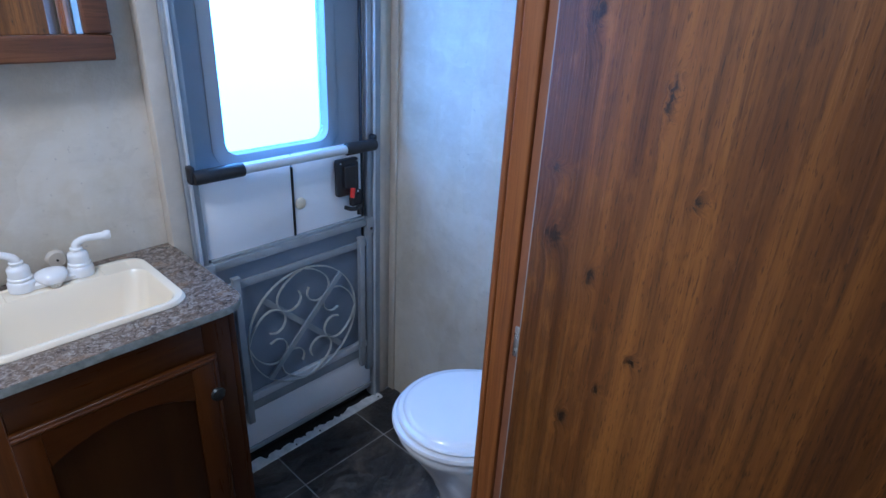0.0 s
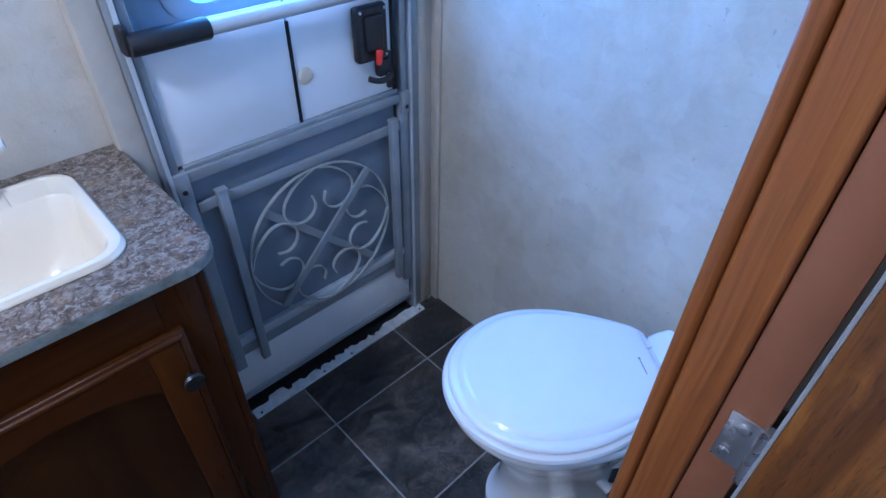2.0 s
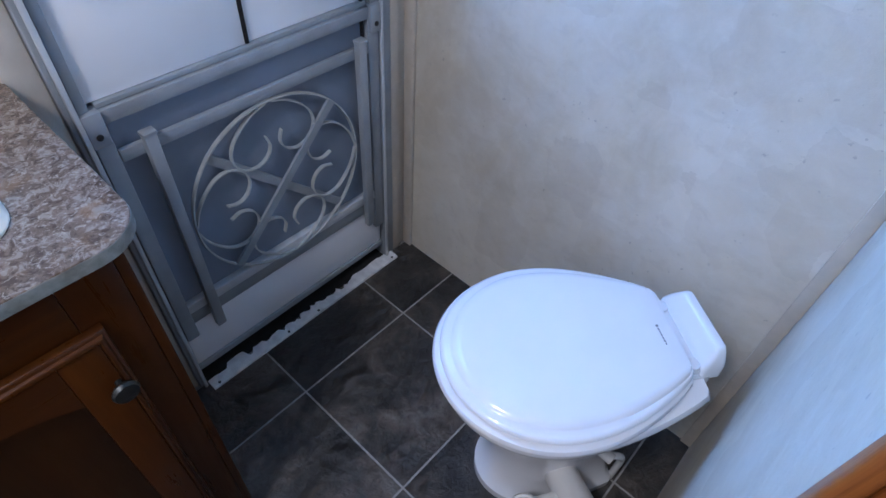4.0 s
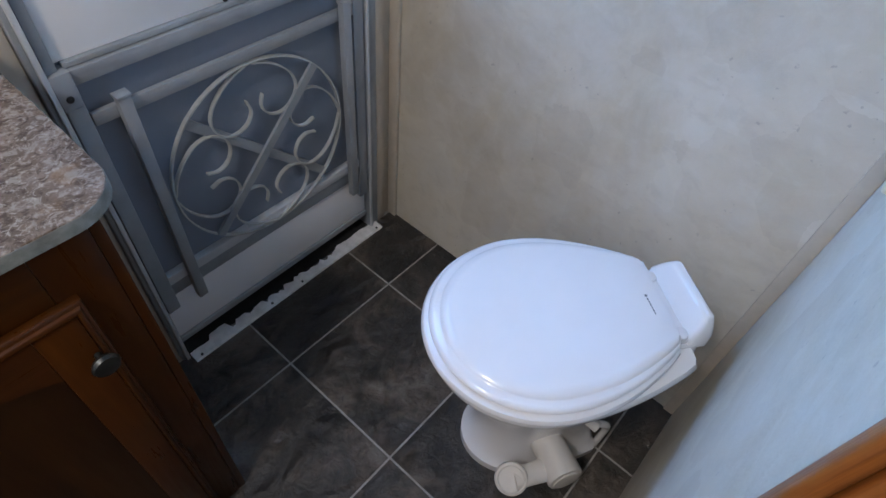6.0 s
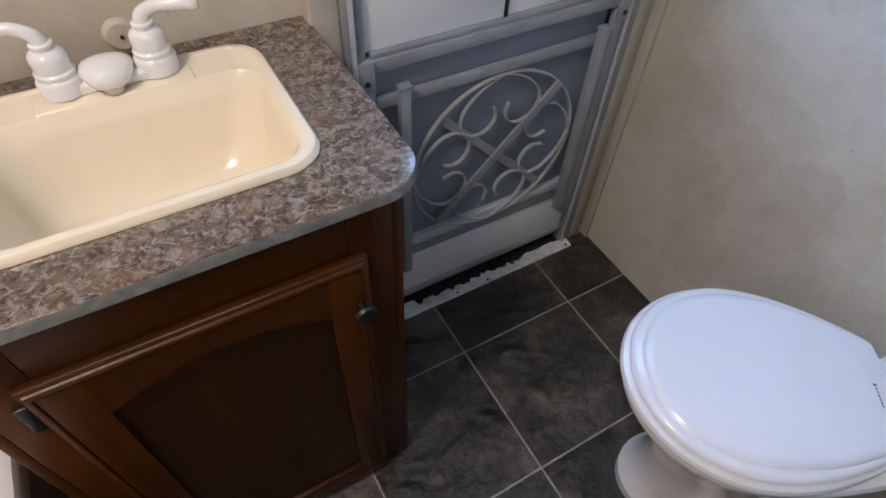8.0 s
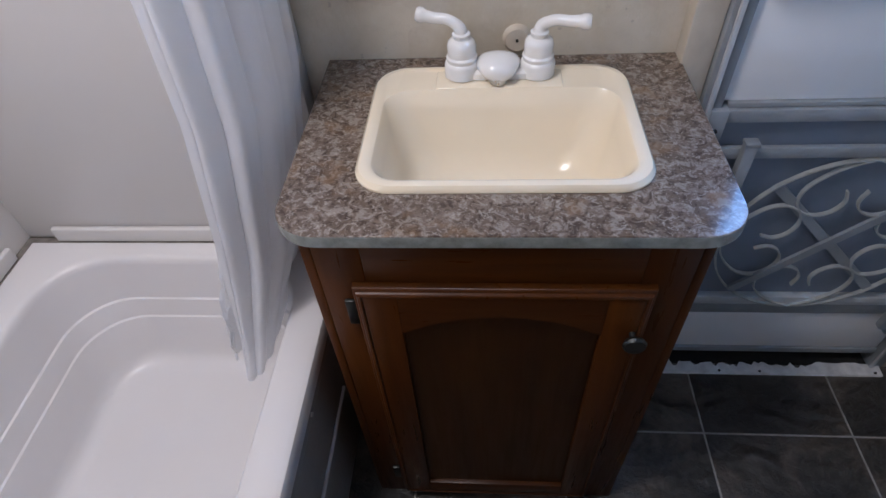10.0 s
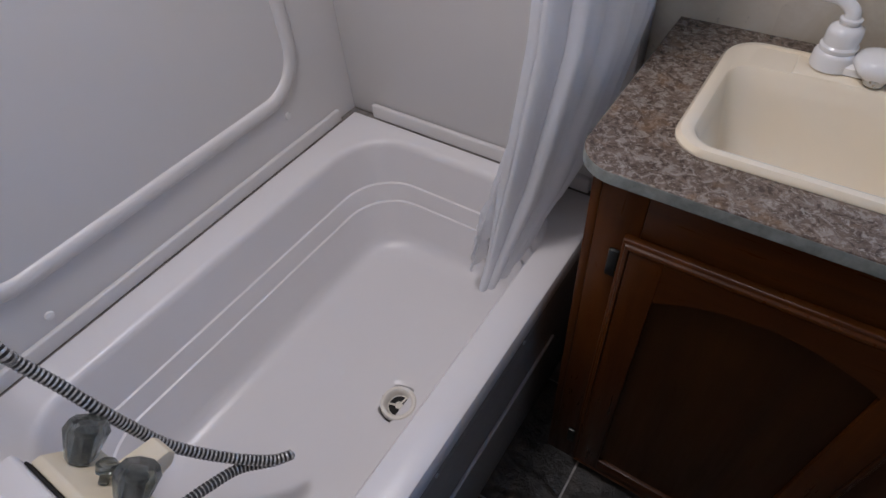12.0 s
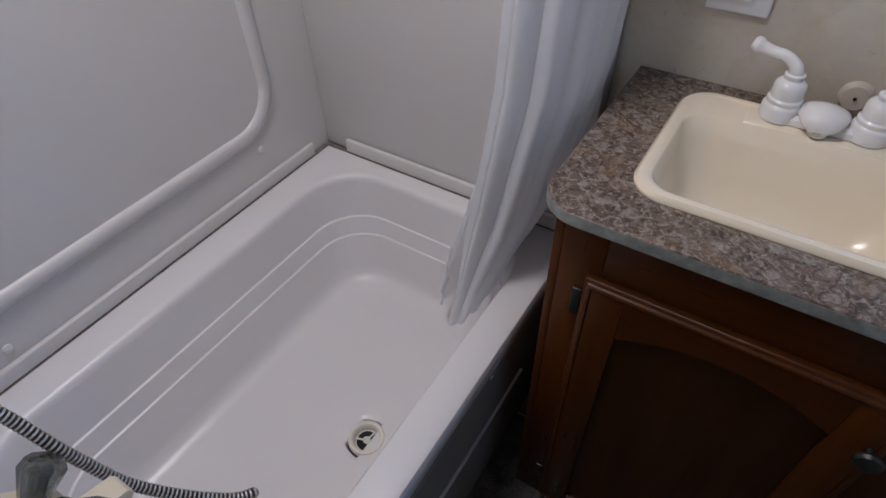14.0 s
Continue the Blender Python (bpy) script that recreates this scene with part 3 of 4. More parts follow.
hand = thing("screen_door_handle", (0.345, 0.17, 0.76), "small black plastic pull handle of the screen door", "handle")
part("base", bm_box(0.325, 0.352, 0.166, 0.1845, 0.747, 0.783, 0.004), BLACK, hand)
part("pull", sweep(spline([(0.350, 0.162, 0.750), (0.328, 0.152, 0.747), (0.306, 0.153, 0.750), (0.290, 0.158, 0.757)], 6), disc(0.0062, 10)), BLACK, hand)
part("edge_bolt", bm_box(0.356, 0.365, 0.176, 0.190, 0.712, 0.792, 0.001), BLACK, hand)

# threshold strip with torn edge
thr = thing("threshold_strip", (0.145, 0.16, 0), "white metal threshold strip with torn caulk edge", "threshold")
bm = bmesh.new()
rng = random.Random(4)
front, back = [], []
for k in range(71):
    x = -0.135 + 0.562 * k / 70
    jag = 0.166 + (0.010 if k > 52 else 0.005) + (rng.uniform(-0.010, 0.006) if 12 < k < 52 else rng.uniform(-0.001, 0.001))
    if 6 < k <= 12:
        jag += 0.012
    front.append(x)
    back.append(max(0.158, jag))
lower = [[Vector((x, 0.144, 0.0)), Vector((x, 0.146, 0.005)), Vector((x, b, 0.0065 + 0.002 * math.sin(x * 90))), Vector((x, b, 0.001))] for x, b in zip(front, back)]
loft(lower, bm=bm)
part("strip", bm, WHITEMETAL, thr)
for x in (-0.118, 0.07, 0.16, 0.412):
    part("screw", bm_rod((x, 0.151, 0.0055), (x, 0.151, 0.0075), 0.003), BRONZE, thr)

# ---------------------------------------------------------------- vanity
van = thing("vanity_cabinet", (-0.45, 0.04, 0), "dark cherry vanity cabinet with one arched door, closed", "cabinet")
part("side", bm_box(-0.232, -0.220, -0.1385, 0.185, 0, 0.7468, 0.001), CHERRY, van)
part("side", bm_box(-0.680, -0.668, -0.1385, NY - 0.001, 0, 0.7468, 0.001), CHERRY, van)
part("bottom", bm_box(-0.667, -0.233, -0.117, NY - 0.001, 0.06, 0.072), CHERRY, van)
part("face_stile", bm_box(-0.6675, -0.612, -0.1385, -0.120, 0, 0.7468, 0.0008), CHERRY, van)
part("face_stile", bm_box(-0.288, -0.2325, -0.1385, -0.120, 0, 0.7468, 0.0008), CHERRY, van)
part("face_rail", bm_box(-0.6115, -0.2885, -0.1380, -0.120, 0.63, 0.7468, 0.0008), CHERRYH, van)
part("face_rail", bm_box(-0.6115, -0.2885, -0.1380, -0.120, 0.0, 0.059, 0.0008), CHERRYH, van)
DL, DR, DB, DT = -0.628, -0.270, 0.030, 0.668


def door_loop(inset, y):
    return [Vector((x, y, z)) for x, z in ((DL + inset, DB + inset), (DR - inset, DB + inset), (DR - inset, DT - inset), (DL + inset, DT - inset))]


dr = part("door", loft([door_loop(0.0, -0.1392), door_loop(0.0, -0.1475), door_loop(0.0015, -0.1500), door_loop(0.0045, -0.1512), door_loop(0.0052, -0.1535), door_loop(0.0070, -0.1552), door_loop(0.0100, -0.1556),
                        door_loop(0.0112, -0.1545), door_loop(0.0118, -0.1392)], False, False), CHERRY, van, "moulded raised door edge")
FL, FR, FB, FT = DL + 0.0120, DR - 0.0120, DB + 0.0120, DT - 0.0120
part("door_stile", bm_box(FL, FL + 0.042, -0.1545, -0.1392, FB, FT, 0.001), CHERRY, dr)
part("door_stile", bm_box(FR - 0.042, FR, -0.1545, -0.1392, FB, FT, 0.001), CHERRY, dr)
part("door_rail", bm_box(FL + 0.0422, FR - 0.0422, -0.1545, -0.1392, FB, FB + 0.042, 0.001), CHERRYH, dr)
arch = []
for k in range(25):
    x = FL + 0.0422 + (FR - FL - 0.0844) * k / 24
    q = (k - 12) / 12
    arch.append((x, 0.582 + 0.036 * (1 - q * q)))
part("door_rail", loft([[Vector((x, -0.1545, z + 0.002)), Vector((x, -0.1545, FT)), Vector((x, -0.1392, FT)), Vector((x, -0.1392, z)), Vector((x, -0.1520, z))] for x, z in arch]), CHERRYH, dr)
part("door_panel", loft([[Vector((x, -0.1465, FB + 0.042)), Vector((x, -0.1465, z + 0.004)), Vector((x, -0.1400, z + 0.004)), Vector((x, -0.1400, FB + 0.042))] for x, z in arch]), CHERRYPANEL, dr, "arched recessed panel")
part("handle", lathe([(0.004, 0.0), (0.004, -0.010), (0.012, -0.013), (0.015, -0.018), (0.013, -0.022), (0.004, -0.025), (0.0, -0.025)], (-0.287, -0.154, 0.590), "Y"), BRONZE, dr, "round dark bronze knob")
for z in (0.612, 0.10):
    part("hinge", bm_box(-0.643, -0.6295, -0.1445, -0.1386, z - 0.024, z + 0.024, 0.002), BRONZE, dr, "dark bronze hinge")

top = thing("countertop", (-0.45, 0.04, 0.725), "brown speckled stone-look laminate countertop", "countertop")


def counter_loop(grow, z):
    a, b, c, d, r = -0.704 - grow, -0.192 + grow, -0.159 - grow, NY - 0.002, 0.052 + grow
    out = [Vector((b, d, z)), Vector((a, d, z))]
    for cx, cy, s in ((a + r, c + r, 180), (b - r, c + r, 270)):
        out += [Vector((cx + r * math.cos(radians(s + 10 * k)), cy + r * math.sin(radians(s + 10 * k)), z)) for k in range(10)]
    return out


hole = rrect(-0.603, -0.292, -0.078, 0.155, 0.04, 0.765, 8)
bm = bmesh.new()
rim = [bm.verts.new(p) for p in counter_loop(-0.0015, 0.7655)]
inn = [bm.verts.new((p.x, p.y, 0.7655)) for p in hole]
edges = [bm.edges.new((l[k], l[(k + 1) % len(l)])) for l in (rim, inn) for k in range(len(l))]
bmesh.ops.triangle_fill(bm, edges=edges, use_beauty=True, use_dissolve=False)
loft([counter_loop(-0.0015, 0.7655), counter_loop(-0.0005, 0.7645)], False, False, bm=bm)
loft([[Vector((p.x, p.y, 0.7655)) for p in hole], [Vector((p.x, p.y, 0.73)) for p in hole]], False, False, bm=bm)
part("surface", bm, LAMINATE, top)
part("edge_band", loft([counter_loop(-0.012, 0.7472), counter_loop(-0.003, 0.7474), counter_loop(0.0, 0.7490), counter_loop(0.0, 0.7630), counter_loop(-0.0005, 0.7644)], False, False), EDGE, top, "grey-green edge band")

sink = thing("sink", (-0.45, 0.04, 0.765), "cream plastic drop-in bathroom sink", "sink")


def sink_loop(x0, x1, y0, y1, r, z):
    return rrect(x0, x1, y0, y1, r, z, 8)


SX0, SX1, SYF, SYB = -0.622, -0.276, -0.092, 0.173
part("rim", loft([
    sink_loop(SX0 + 0.012, SX1 - 0.012, SYF + 0.012, SYB - 0.012, 0.036, 0.7660),
    sink_loop(SX0, SX1, SYF, SYB, 0.045, 0.7662),
    sink_loop(SX0, SX1, SYF, SYB, 0.045, 0.7690),
    sink_loop(SX0 + 0.004, SX1 - 0.004, SYF + 0.004, SYB - 0.004, 0.043, 0.7745),
    sink_loop(SX0 + 0.010, SX1 - 0.010, SYF + 0.010, SYB - 0.010, 0.040, 0.7755),
    sink_loop(SX0 + 0.016, SX1 - 0.016, SYF + 0.016, SYB - 0.012, 0.036, 0.7725),
    sink_loop(SX0 + 0.018, SX1 - 0.018, SYF + 0.018, SYB - 0.058, 0.034, 0.7710)], False, False), CREAM, sink, "rolled cream sink rim")
part("bowl", loft([
    sink_loop(SX0 + 0.018, SX1 - 0.018, SYF + 0.018, SYB - 0.058, 0.034, 0.7710),
    sink_loop(SX0 + 0.021, SX1 - 0.021, SYF + 0.021, SYB - 0.062, 0.034, 0.7660),
    sink_loop(SX0 + 0.026, SX1 - 0.026, SYF + 0.026, SYB - 0.068, 0.040, 0.7450),
    sink_loop(SX0 + 0.038, SX1 - 0.040, SYF + 0.038, SYB - 0.082, 0.046, 0.6900),
    sink_loop(SX0 + 0.056, SX1 - 0.058, SYF + 0.052, SYB - 0.098, 0.046, 0.6650),
    sink_loop(SX0 + 0.085, SX1 - 0.090, SYF + 0.075, SYB - 0.115, 0.035, 0.6560)], False, True), CREAM, sink)

part("faucet_ledge", bm_box(-0.537, -0.364, 0.1150, 0.1605, 0.7680, 0.7732, 0.0025, 3), CREAM, sink, "raised ledge under the faucet")
fau = thing("faucet", (-0.452, 0.15, 0.772), "white plastic two-lever faucet on the sink", "faucet")
part("base", loft([rrect(-0.522, -0.382, 0.132, 0.168, 0.017, 0.7745, 6), rrect(-0.522, -0.382, 0.132, 0.168, 0.017, 0.783, 6), rrect(-0.517, -0.387, 0.136, 0.164, 0.014, 0.7865, 6)]), WHITEPLASTIC, fau)
for x, tip in ((-0.501, (-0.560, 0.160, 0.857)), (-0.398, (-0.336, 0.132, 0.853))):
    h = part("valve_body", lathe([(0.0240, 0.775), (0.0240, 0.791), (0.0222, 0.7945), (0.0205, 0.796), (0.0213, 0.799), (0.0213, 0.8015), (0.0190, 0.804), (0.0195, 0.817), (0.0180, 0.8225), (0.0140, 0.8255), (0.0110, 0.827), (0.0110, 0.8295), (0.0122, 0.831), (0.0122, 0.8335), (0.0100, 0.835), (0.0, 0.835)], (x, 0.150, 0)), WHITEPLASTIC, fau)
    sgn = 1 if tip[0] > x else -1
    path = spline([(x, 0.150, 0.829), (x + 0.003 * sgn, 0.150, 0.842), (x + 0.018 * sgn, 0.150 + (tip[1] - 0.15) * 0.35, 0.851), (x + 0.036 * sgn, 0.150 + (tip[1] - 0.15) * 0.7, 0.852), tip], 8)
    part("lever", sweep(path, disc(0.0090, 16), (0, 1, 0.3), scale=lambda t: 0.85 if t > 0.985 else 1.10 if t > 0.90 else 1.12 - 0.34 * math.sin(t * 2.7)), WHITEPLASTIC, h)
spout = []
for y, hw, zc, hh in ((0.168, 0.024, 0.786, 0.010), (0.162, 0.029, 0.789, 0.0130), (0.152, 0.0305, 0.791, 0.0150), (0.140, 0.0290, 0.792, 0.0155), (0.128, 0.0250, 0.792, 0.0145), (0.119, 0.0200, 0.791, 0.0120), (0.1145, 0.0135, 0.790, 0.0085), (0.113, 0.0060, 0.789, 0.0040)):
    spout.append([Vector((-0.452 + hw * math.cos(radians(a)), y, zc + hh * math.sin(radians(a)))) for a in range(0, 360, 15)])
part("spout", loft(spout), WHITEPLASTIC, fau)
part("aerator", lathe([(0.0110, 0.7760), (0.0120, 0.7775), (0.0120, 0.7845), (0.0, 0.7845)], (-0.452, 0.125, 0)), STEEL, fau, "metal aerator tip")

plug = thing("pipe_cover", (-0.424, NY - 0.003, 0.793), "round cream plastic cover on the wall", "cover plate")
part("cap", lathe([(0.0, -0.009), (0.016, -0.009), (0.0195, -0.005), (0.0205, 0.0)], (-0.424, NY, 0.793), "Y"), BEIGETRIM, plug)
part("screw", bm_rod((-0.424, NY - 0.0095, 0.793), (-0.424, NY - 0.0115, 0.793), 0.0022), BRONZE, plug)

out = thing("wall_outlet", (-0.598, NY - 0.003, 0.92), "white plastic outlet plate on the wall", "outlet")
part("plate", bm_box(-0.638, -0.558, NY - 0.007, NY, 0.868, 0.985, 0.003, 3), WHITEPLASTIC, out)
for z in (0.902, 0.950):
    s = part("socket", bm_box(-0.614, -0.582, NY - 0.010, NY - 0.0072, z - 0.015, z + 0.015, 0.004, 3), WHITEPLASTIC, out)
    for dx in (-0.006, 0.006):
        part("slot", bm_box(-0.598 + dx - 0.001, -0.598 + dx + 0.001, NY - 0.0106, NY - 0.0101, z - 0.003, z + 0.006), GAP, s)

med = thing("mirror_cabinet", (-0.47, 0.18, 1.2), "brown oak framed mirror cabinet on the wall", "mirror cabinet")
MX0, MX1, MZ0, MZ1, MY = -0.690, -0.256, 1.192, 1.72, 0.150
part("body", bm_box(MX0 + 0.012, MX1 - 0.012, MY + 0.019, NY - 0.0005, MZ0 + 0.012, MZ1 - 0.012, 0.002), FRAMEWOOD, med)
for a in ((MX0, MX1, MZ0, MZ0 + 0.047), (MX0, MX1, MZ1 - 0.047, MZ1), (MX0, MX0 + 0.047, MZ0 + 0.0475, MZ1 - 0.0475), (MX1 - 0.047, MX1, MZ0 + 0.0475, MZ1 - 0.0475)):
    part("frame_rail", bm_box(a[0], a[1], MY, MY + 0.018, a[2], a[3], 0.005, 3), FRAMEWOOD, med)
part("mirror", bm_box(MX0 + 0.0475, MX1 - 0.0475, MY + 0.010, MY + 0.016, MZ0 + 0.048, MZ1 - 0.048), MIRROR, med, "silvered mirror glass")

# ---------------------------------------------------------------- toilet, set across the corner
TM, TA, TP = Vector((0.342, -0.563, 0)), Vector((-0.8, 0.6, 0)), Vector((0.6, 0.8, 0))


def tp(u, v, z):
    return TM + TA * u + TP * v + Vector((0, 0, z))


def egg(u0, u1, w, wb, z, uc=0.205, v0=0.0150, n=22, grow=0.0070):
    """An egg outline: back edge at u0, half-width wb; rounded front at u1, half-width w."""
    u1, w, wb = u1 + grow * 0.5, w + grow, wb + grow
    side = []
    for k in range(n + 1):
        t = math.pi / 2 * k / n
        side.append((uc + (u1 - uc) * math.cos(t), w * math.sin(t)))
    for k in range(1, 13):
        s = k / 12
        side.append((uc + (u0 - uc) * s, wb + (w - wb) * math.cos(math.pi / 2 * s) ** 0.9))
    side += [(u0 - 0.006, wb * 0.9), (u0 - 0.009, wb * 0.5)]
    loop = side + [(u, -v) for u, v in reversed(side[1:])]
    return [tp(u, v + v0, z) for u, v in loop]


toi = thing("toilet", tuple(tp(0.15, 0.0, 0)), "white porcelain camper toilet with closed lid", "toilet")
part("bowl", loft([
    egg(0.02, 0.275, 0.088, 0.07, 0.0, 0.16), egg(0.02, 0.275, 0.088, 0.07, 0.022, 0.16), egg(0.03, 0.262, 0.078, 0.06, 0.035, 0.16),
    egg(0.045, 0.250, 0.066, 0.05, 0.10, 0.15), egg(0.045, 0.255, 0.068, 0.05, 0.18, 0.15), egg(0.03, 0.290, 0.095, 0.06, 0.26, 0.17),
    egg(0.01, 0.330, 0.126, 0.08, 0.330, 0.19), egg(-0.012, 0.358, 0.142, 0.094, 0.372, 0.20), egg(-0.022, 0.368, 0.149, 0.100, 0.388, 0.203),
    egg(-0.022, 0.370, 0.150, 0.101, 0.400, 0.203), egg(-0.018, 0.366, 0.147, 0.097, 0.4075, 0.203)]), PORCELAIN, toi)
part("seat", loft([egg(0.012, 0.368, 0.147, 0.080, 0.408), egg(0.008, 0.375, 0.154, 0.083, 0.411), egg(0.007, 0.378, 0.157, 0.084, 0.4165), egg(0.007, 0.378, 0.157, 0.084, 0.4200), egg(0.008, 0.375, 0.154, 0.083, 0.4255), egg(0.012, 0.368, 0.147, 0.080, 0.4285), egg(0.015, 0.360, 0.140, 0.078, 0.4290)]), SEATWHITE, toi)
part("lid", loft([egg(0.014, 0.358, 0.138, 0.077, 0.4292), egg(0.011, 0.365, 0.145, 0.079, 0.4310), egg(0.010, 0.368, 0.148, 0.080, 0.4345), egg(0.011, 0.366, 0.146, 0.079, 0.4385), egg(0.013, 0.360, 0.140, 0.078, 0.4415), egg(0.014, 0.353, 0.133, 0.076, 0.4420),
                  egg(0.0145, 0.3505, 0.1305, 0.076, 0.4440), egg(0.016, 0.346, 0.126, 0.073, 0.4480), egg(0.022, 0.334, 0.116, 0.068, 0.4500), egg(0.06, 0.27, 0.06, 0.04, 0.4508)]), SEATWHITE, toi)


def ublock(u0, u1, v0, v1, z0, z1, taper, r=0.012):
    def ring(a, z):
        return [tp(p.x, p.y, z) for p in rrect(u0 + a * 0.4, u1 - a * 0.4, v0 + a, v1 - a, r, 0, 5)]
    return loft([ring(0, z0), ring(taper * 0.4, z1 - 0.012), ring(taper * 0.6, z1 - 0.004), ring(taper + 0.004, z1)])


part("deck", ublock(-0.050, 0.03, -0.064, 0.092, 0.365, 0.414, 0.006, 0.02), PORCELAIN, toi)
part("hinge_plate", ublock(-0.026, 0.012, -0.058, 0.082, 0.4145, 0.4262, 0.004, 0.012), SEATWHITE, toi)
cover = []
for z, ua, ub, va, vb, r in ((0.405, -0.058, -0.014, -0.060, 0.088, 0.010), (0.428, -0.058, -0.017, -0.058, 0.086, 0.010), (0.440, -0.0575, -0.026, -0.053, 0.081, 0.010), (0.450, -0.0565, -0.033, -0.047, 0.075, 0.009), (0.4555, -0.0550, -0.0365, -0.043, 0.071, 0.008), (0.4580, -0.0520, -0.0400, -0.039, 0.067, 0.005)):
    cover.append([tp(p.x, p.y, z) for p in rrect(ua, ub, va, vb, r, 0, 6)])
part("water_valve_cover", loft(cover), PORCELAIN, toi, "raised white valve cover")
part("back_neck", ublock(-0.03, 0.06, -0.05, 0.07, 0.20, 0.361, 0.0), PORCELAIN, toi)
for v in (-0.044, 0.066):
    part("hinge_cap", bm_rod(tuple(tp(-0.008, v, 0.4150)), tuple(tp(-0.008, v, 0.4295)), 0.0115, bevel=0.003), SEATWHITE, toi)
for v0, v1, du in ((-0.0185, -0.0145, 0.0045), (-0.012, -0.008, 0.0026), (-0.0065, -0.003, 0.0022), (-0.0015, 0.003, 0.0026), (0.0045, 0.008, 0.0022), (0.0095, 0.0135, 0.0026), (0.015, 0.0185, 0.0022)):
    part("print", loft([[tp(u, -v, z) for u, v in ((0.0315 - du / 2, v0), (0.0315 - du / 2, v1), (0.0315 + du / 2, v1), (0.0315 + du / 2, v0))] for z in (0.4500, 0.4506)]), INK, toi, "small grey maker's mark")
HA, HB = tp(0.140, -0.045, 0.098), tp(0.128, -0.134, 0.106)
ped = part("pedal_hub", bm_rod(tuple(HA), tuple(HB), 0.031, 0.034, seg=32, bevel=0.005), PEDALWHITE, toi, "off-white foot pedal")
out_dir = (HB - HA).normalized()
part("hub_cap", bm_rod(tuple(HB), tuple(HB + out_dir * 0.0025), 0.027, 0.025, seg=28, bevel=0.001), PEDALWHITE, ped)
pad_at = tp(0.226, -0.112, 0.104)
part("pedal_arm", sweep(spline([tp(0.130, -0.100, 0.100), tp(0.165, -0.108, 0.102), tp(0.195, -0.111, 0.102), tp(0.222, -0.112, 0.102)], 5), [(a, b * 0.62) for a, b in disc(0.024, 16)], scale=lambda t: 1.18 - 0.34 * math.sin(t * 2.6)), PEDALWHITE, ped)
pad = lathe([(0.0, -0.011), (0.022, -0.011), (0.029, -0.006), (0.0305, 0.002), (0.0290, 0.007), (0.0245, 0.0085), (0.0225, 0.0065), (0.0, 0.0060)], (0, 0, 0), "Z", 32)
pad.transform(Matrix.Translation(pad_at) @ Vector((-0.55, -0.20, 0.81)).to_track_quat("Z", "Y").to_matrix().to_4x4())
part("pedal_pad", pad, PEDALWHITE, ped)
part("supply_valve", bm_rod(tuple(tp(0.07, -0.040, 0.15)), tuple(tp(0.05, -0.066, 0.145)), 0.011, bevel=0.002), WHITEPLASTIC, toi)
part("supply_pipe", sweep(spline([tp(0.06, -0.055, 0.147), tp(0.03, -0.058, 0.135), tp(0.01, -0.050, 0.09), tp(0.005, -0.045, 0.0)], 8), disc(0.007, 10)), WHITEPLASTIC, toi)

# ---------------------------------------------------------------- tub, surround, curtain, shower valve
tub = thing("bathtub", (-1.05, -0.25, 0), "white plastic bathtub with stepped inner walls", "bathtub")
TX0, TX1, TY0, TY1 = -1.372, -0.738, -0.761, 0.172


def ring(x0, x1, y0, y1, r, z):
    return rrect(x0, x1, y0, y1, r, z, 10)


A = (-1.289, -0.803, -0.728, 0.121)


def inner(d, z, r):
    return ring(A[0] + d, A[1] - d * 0.75, A[2] + d, A[3] - d, r, z)


DRAIN = Vector((-0.933, -0.291, 0.172))


def drain_edge(r, z):
    out = []
    for p in inner(0.094, 0.174, 0.075):
        d = (p - DRAIN).normalized() * r
        out.append(Vector((DRAIN.x + d.x, DRAIN.y + d.y, z)))
    return out


part("shell", loft([
    ring(TX0, TX1, TY0, TY1, 0.012, 0.385), ring(TX0, TX1, TY0, TY1, 0.012, 0.408), ring(TX0, TX1 - 0.004, TY0, TY1, 0.012, 0.417), ring(TX0, TX1 - 0.012, TY0, TY1, 0.012, 0.420),
    ring(A[0] - 0.012, A[1] + 0.014, A[2] - 0.012, A[3] + 0.012, 0.125, 0.420), inner(-0.004, 0.418, 0.120), inner(0.001, 0.413, 0.115), inner(0.004, 0.404, 0.113),
    inner(0.0135, 0.320, 0.112), inner(0.0140, 0.3185, 0.112), inner(0.0180, 0.3170, 0.110), inner(0.0190, 0.3145, 0.110),
    inner(0.0275, 0.280, 0.110), inner(0.0280, 0.2785, 0.110), inner(0.0320, 0.2770, 0.108), inner(0.0330, 0.2745, 0.108),
    inner(0.052, 0.205, 0.105), inner(0.060, 0.188, 0.100), inner(0.074, 0.178, 0.090), inner(0.094, 0.174, 0.075), drain_edge(0.052, 0.1722), drain_edge(0.046, 0.1715), drain_edge(0.0405, 0.1690), drain_edge(0.0370, 0.1600)], False, False), TUBWHITE, tub)
skirt = part("skirt", bm_box(TX1 - 0.022, TX1 - 0.008, SY0 + 0.001, 0.172, 0.0, 0.386, 0.002), SKIRT, tub, "front skirt with its shade put into a grey colour")
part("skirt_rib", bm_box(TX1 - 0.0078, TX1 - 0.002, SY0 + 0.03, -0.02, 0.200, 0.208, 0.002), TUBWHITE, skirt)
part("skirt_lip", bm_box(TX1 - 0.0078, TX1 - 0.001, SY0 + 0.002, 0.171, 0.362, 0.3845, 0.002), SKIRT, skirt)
for y in (-0.165, -0.42):
    part("screw", bm_rod((TX1 - 0.001, y, 0.374), (TX1 + 0.0015, y, 0.374), 0.004), WHITEPLASTIC, tub)
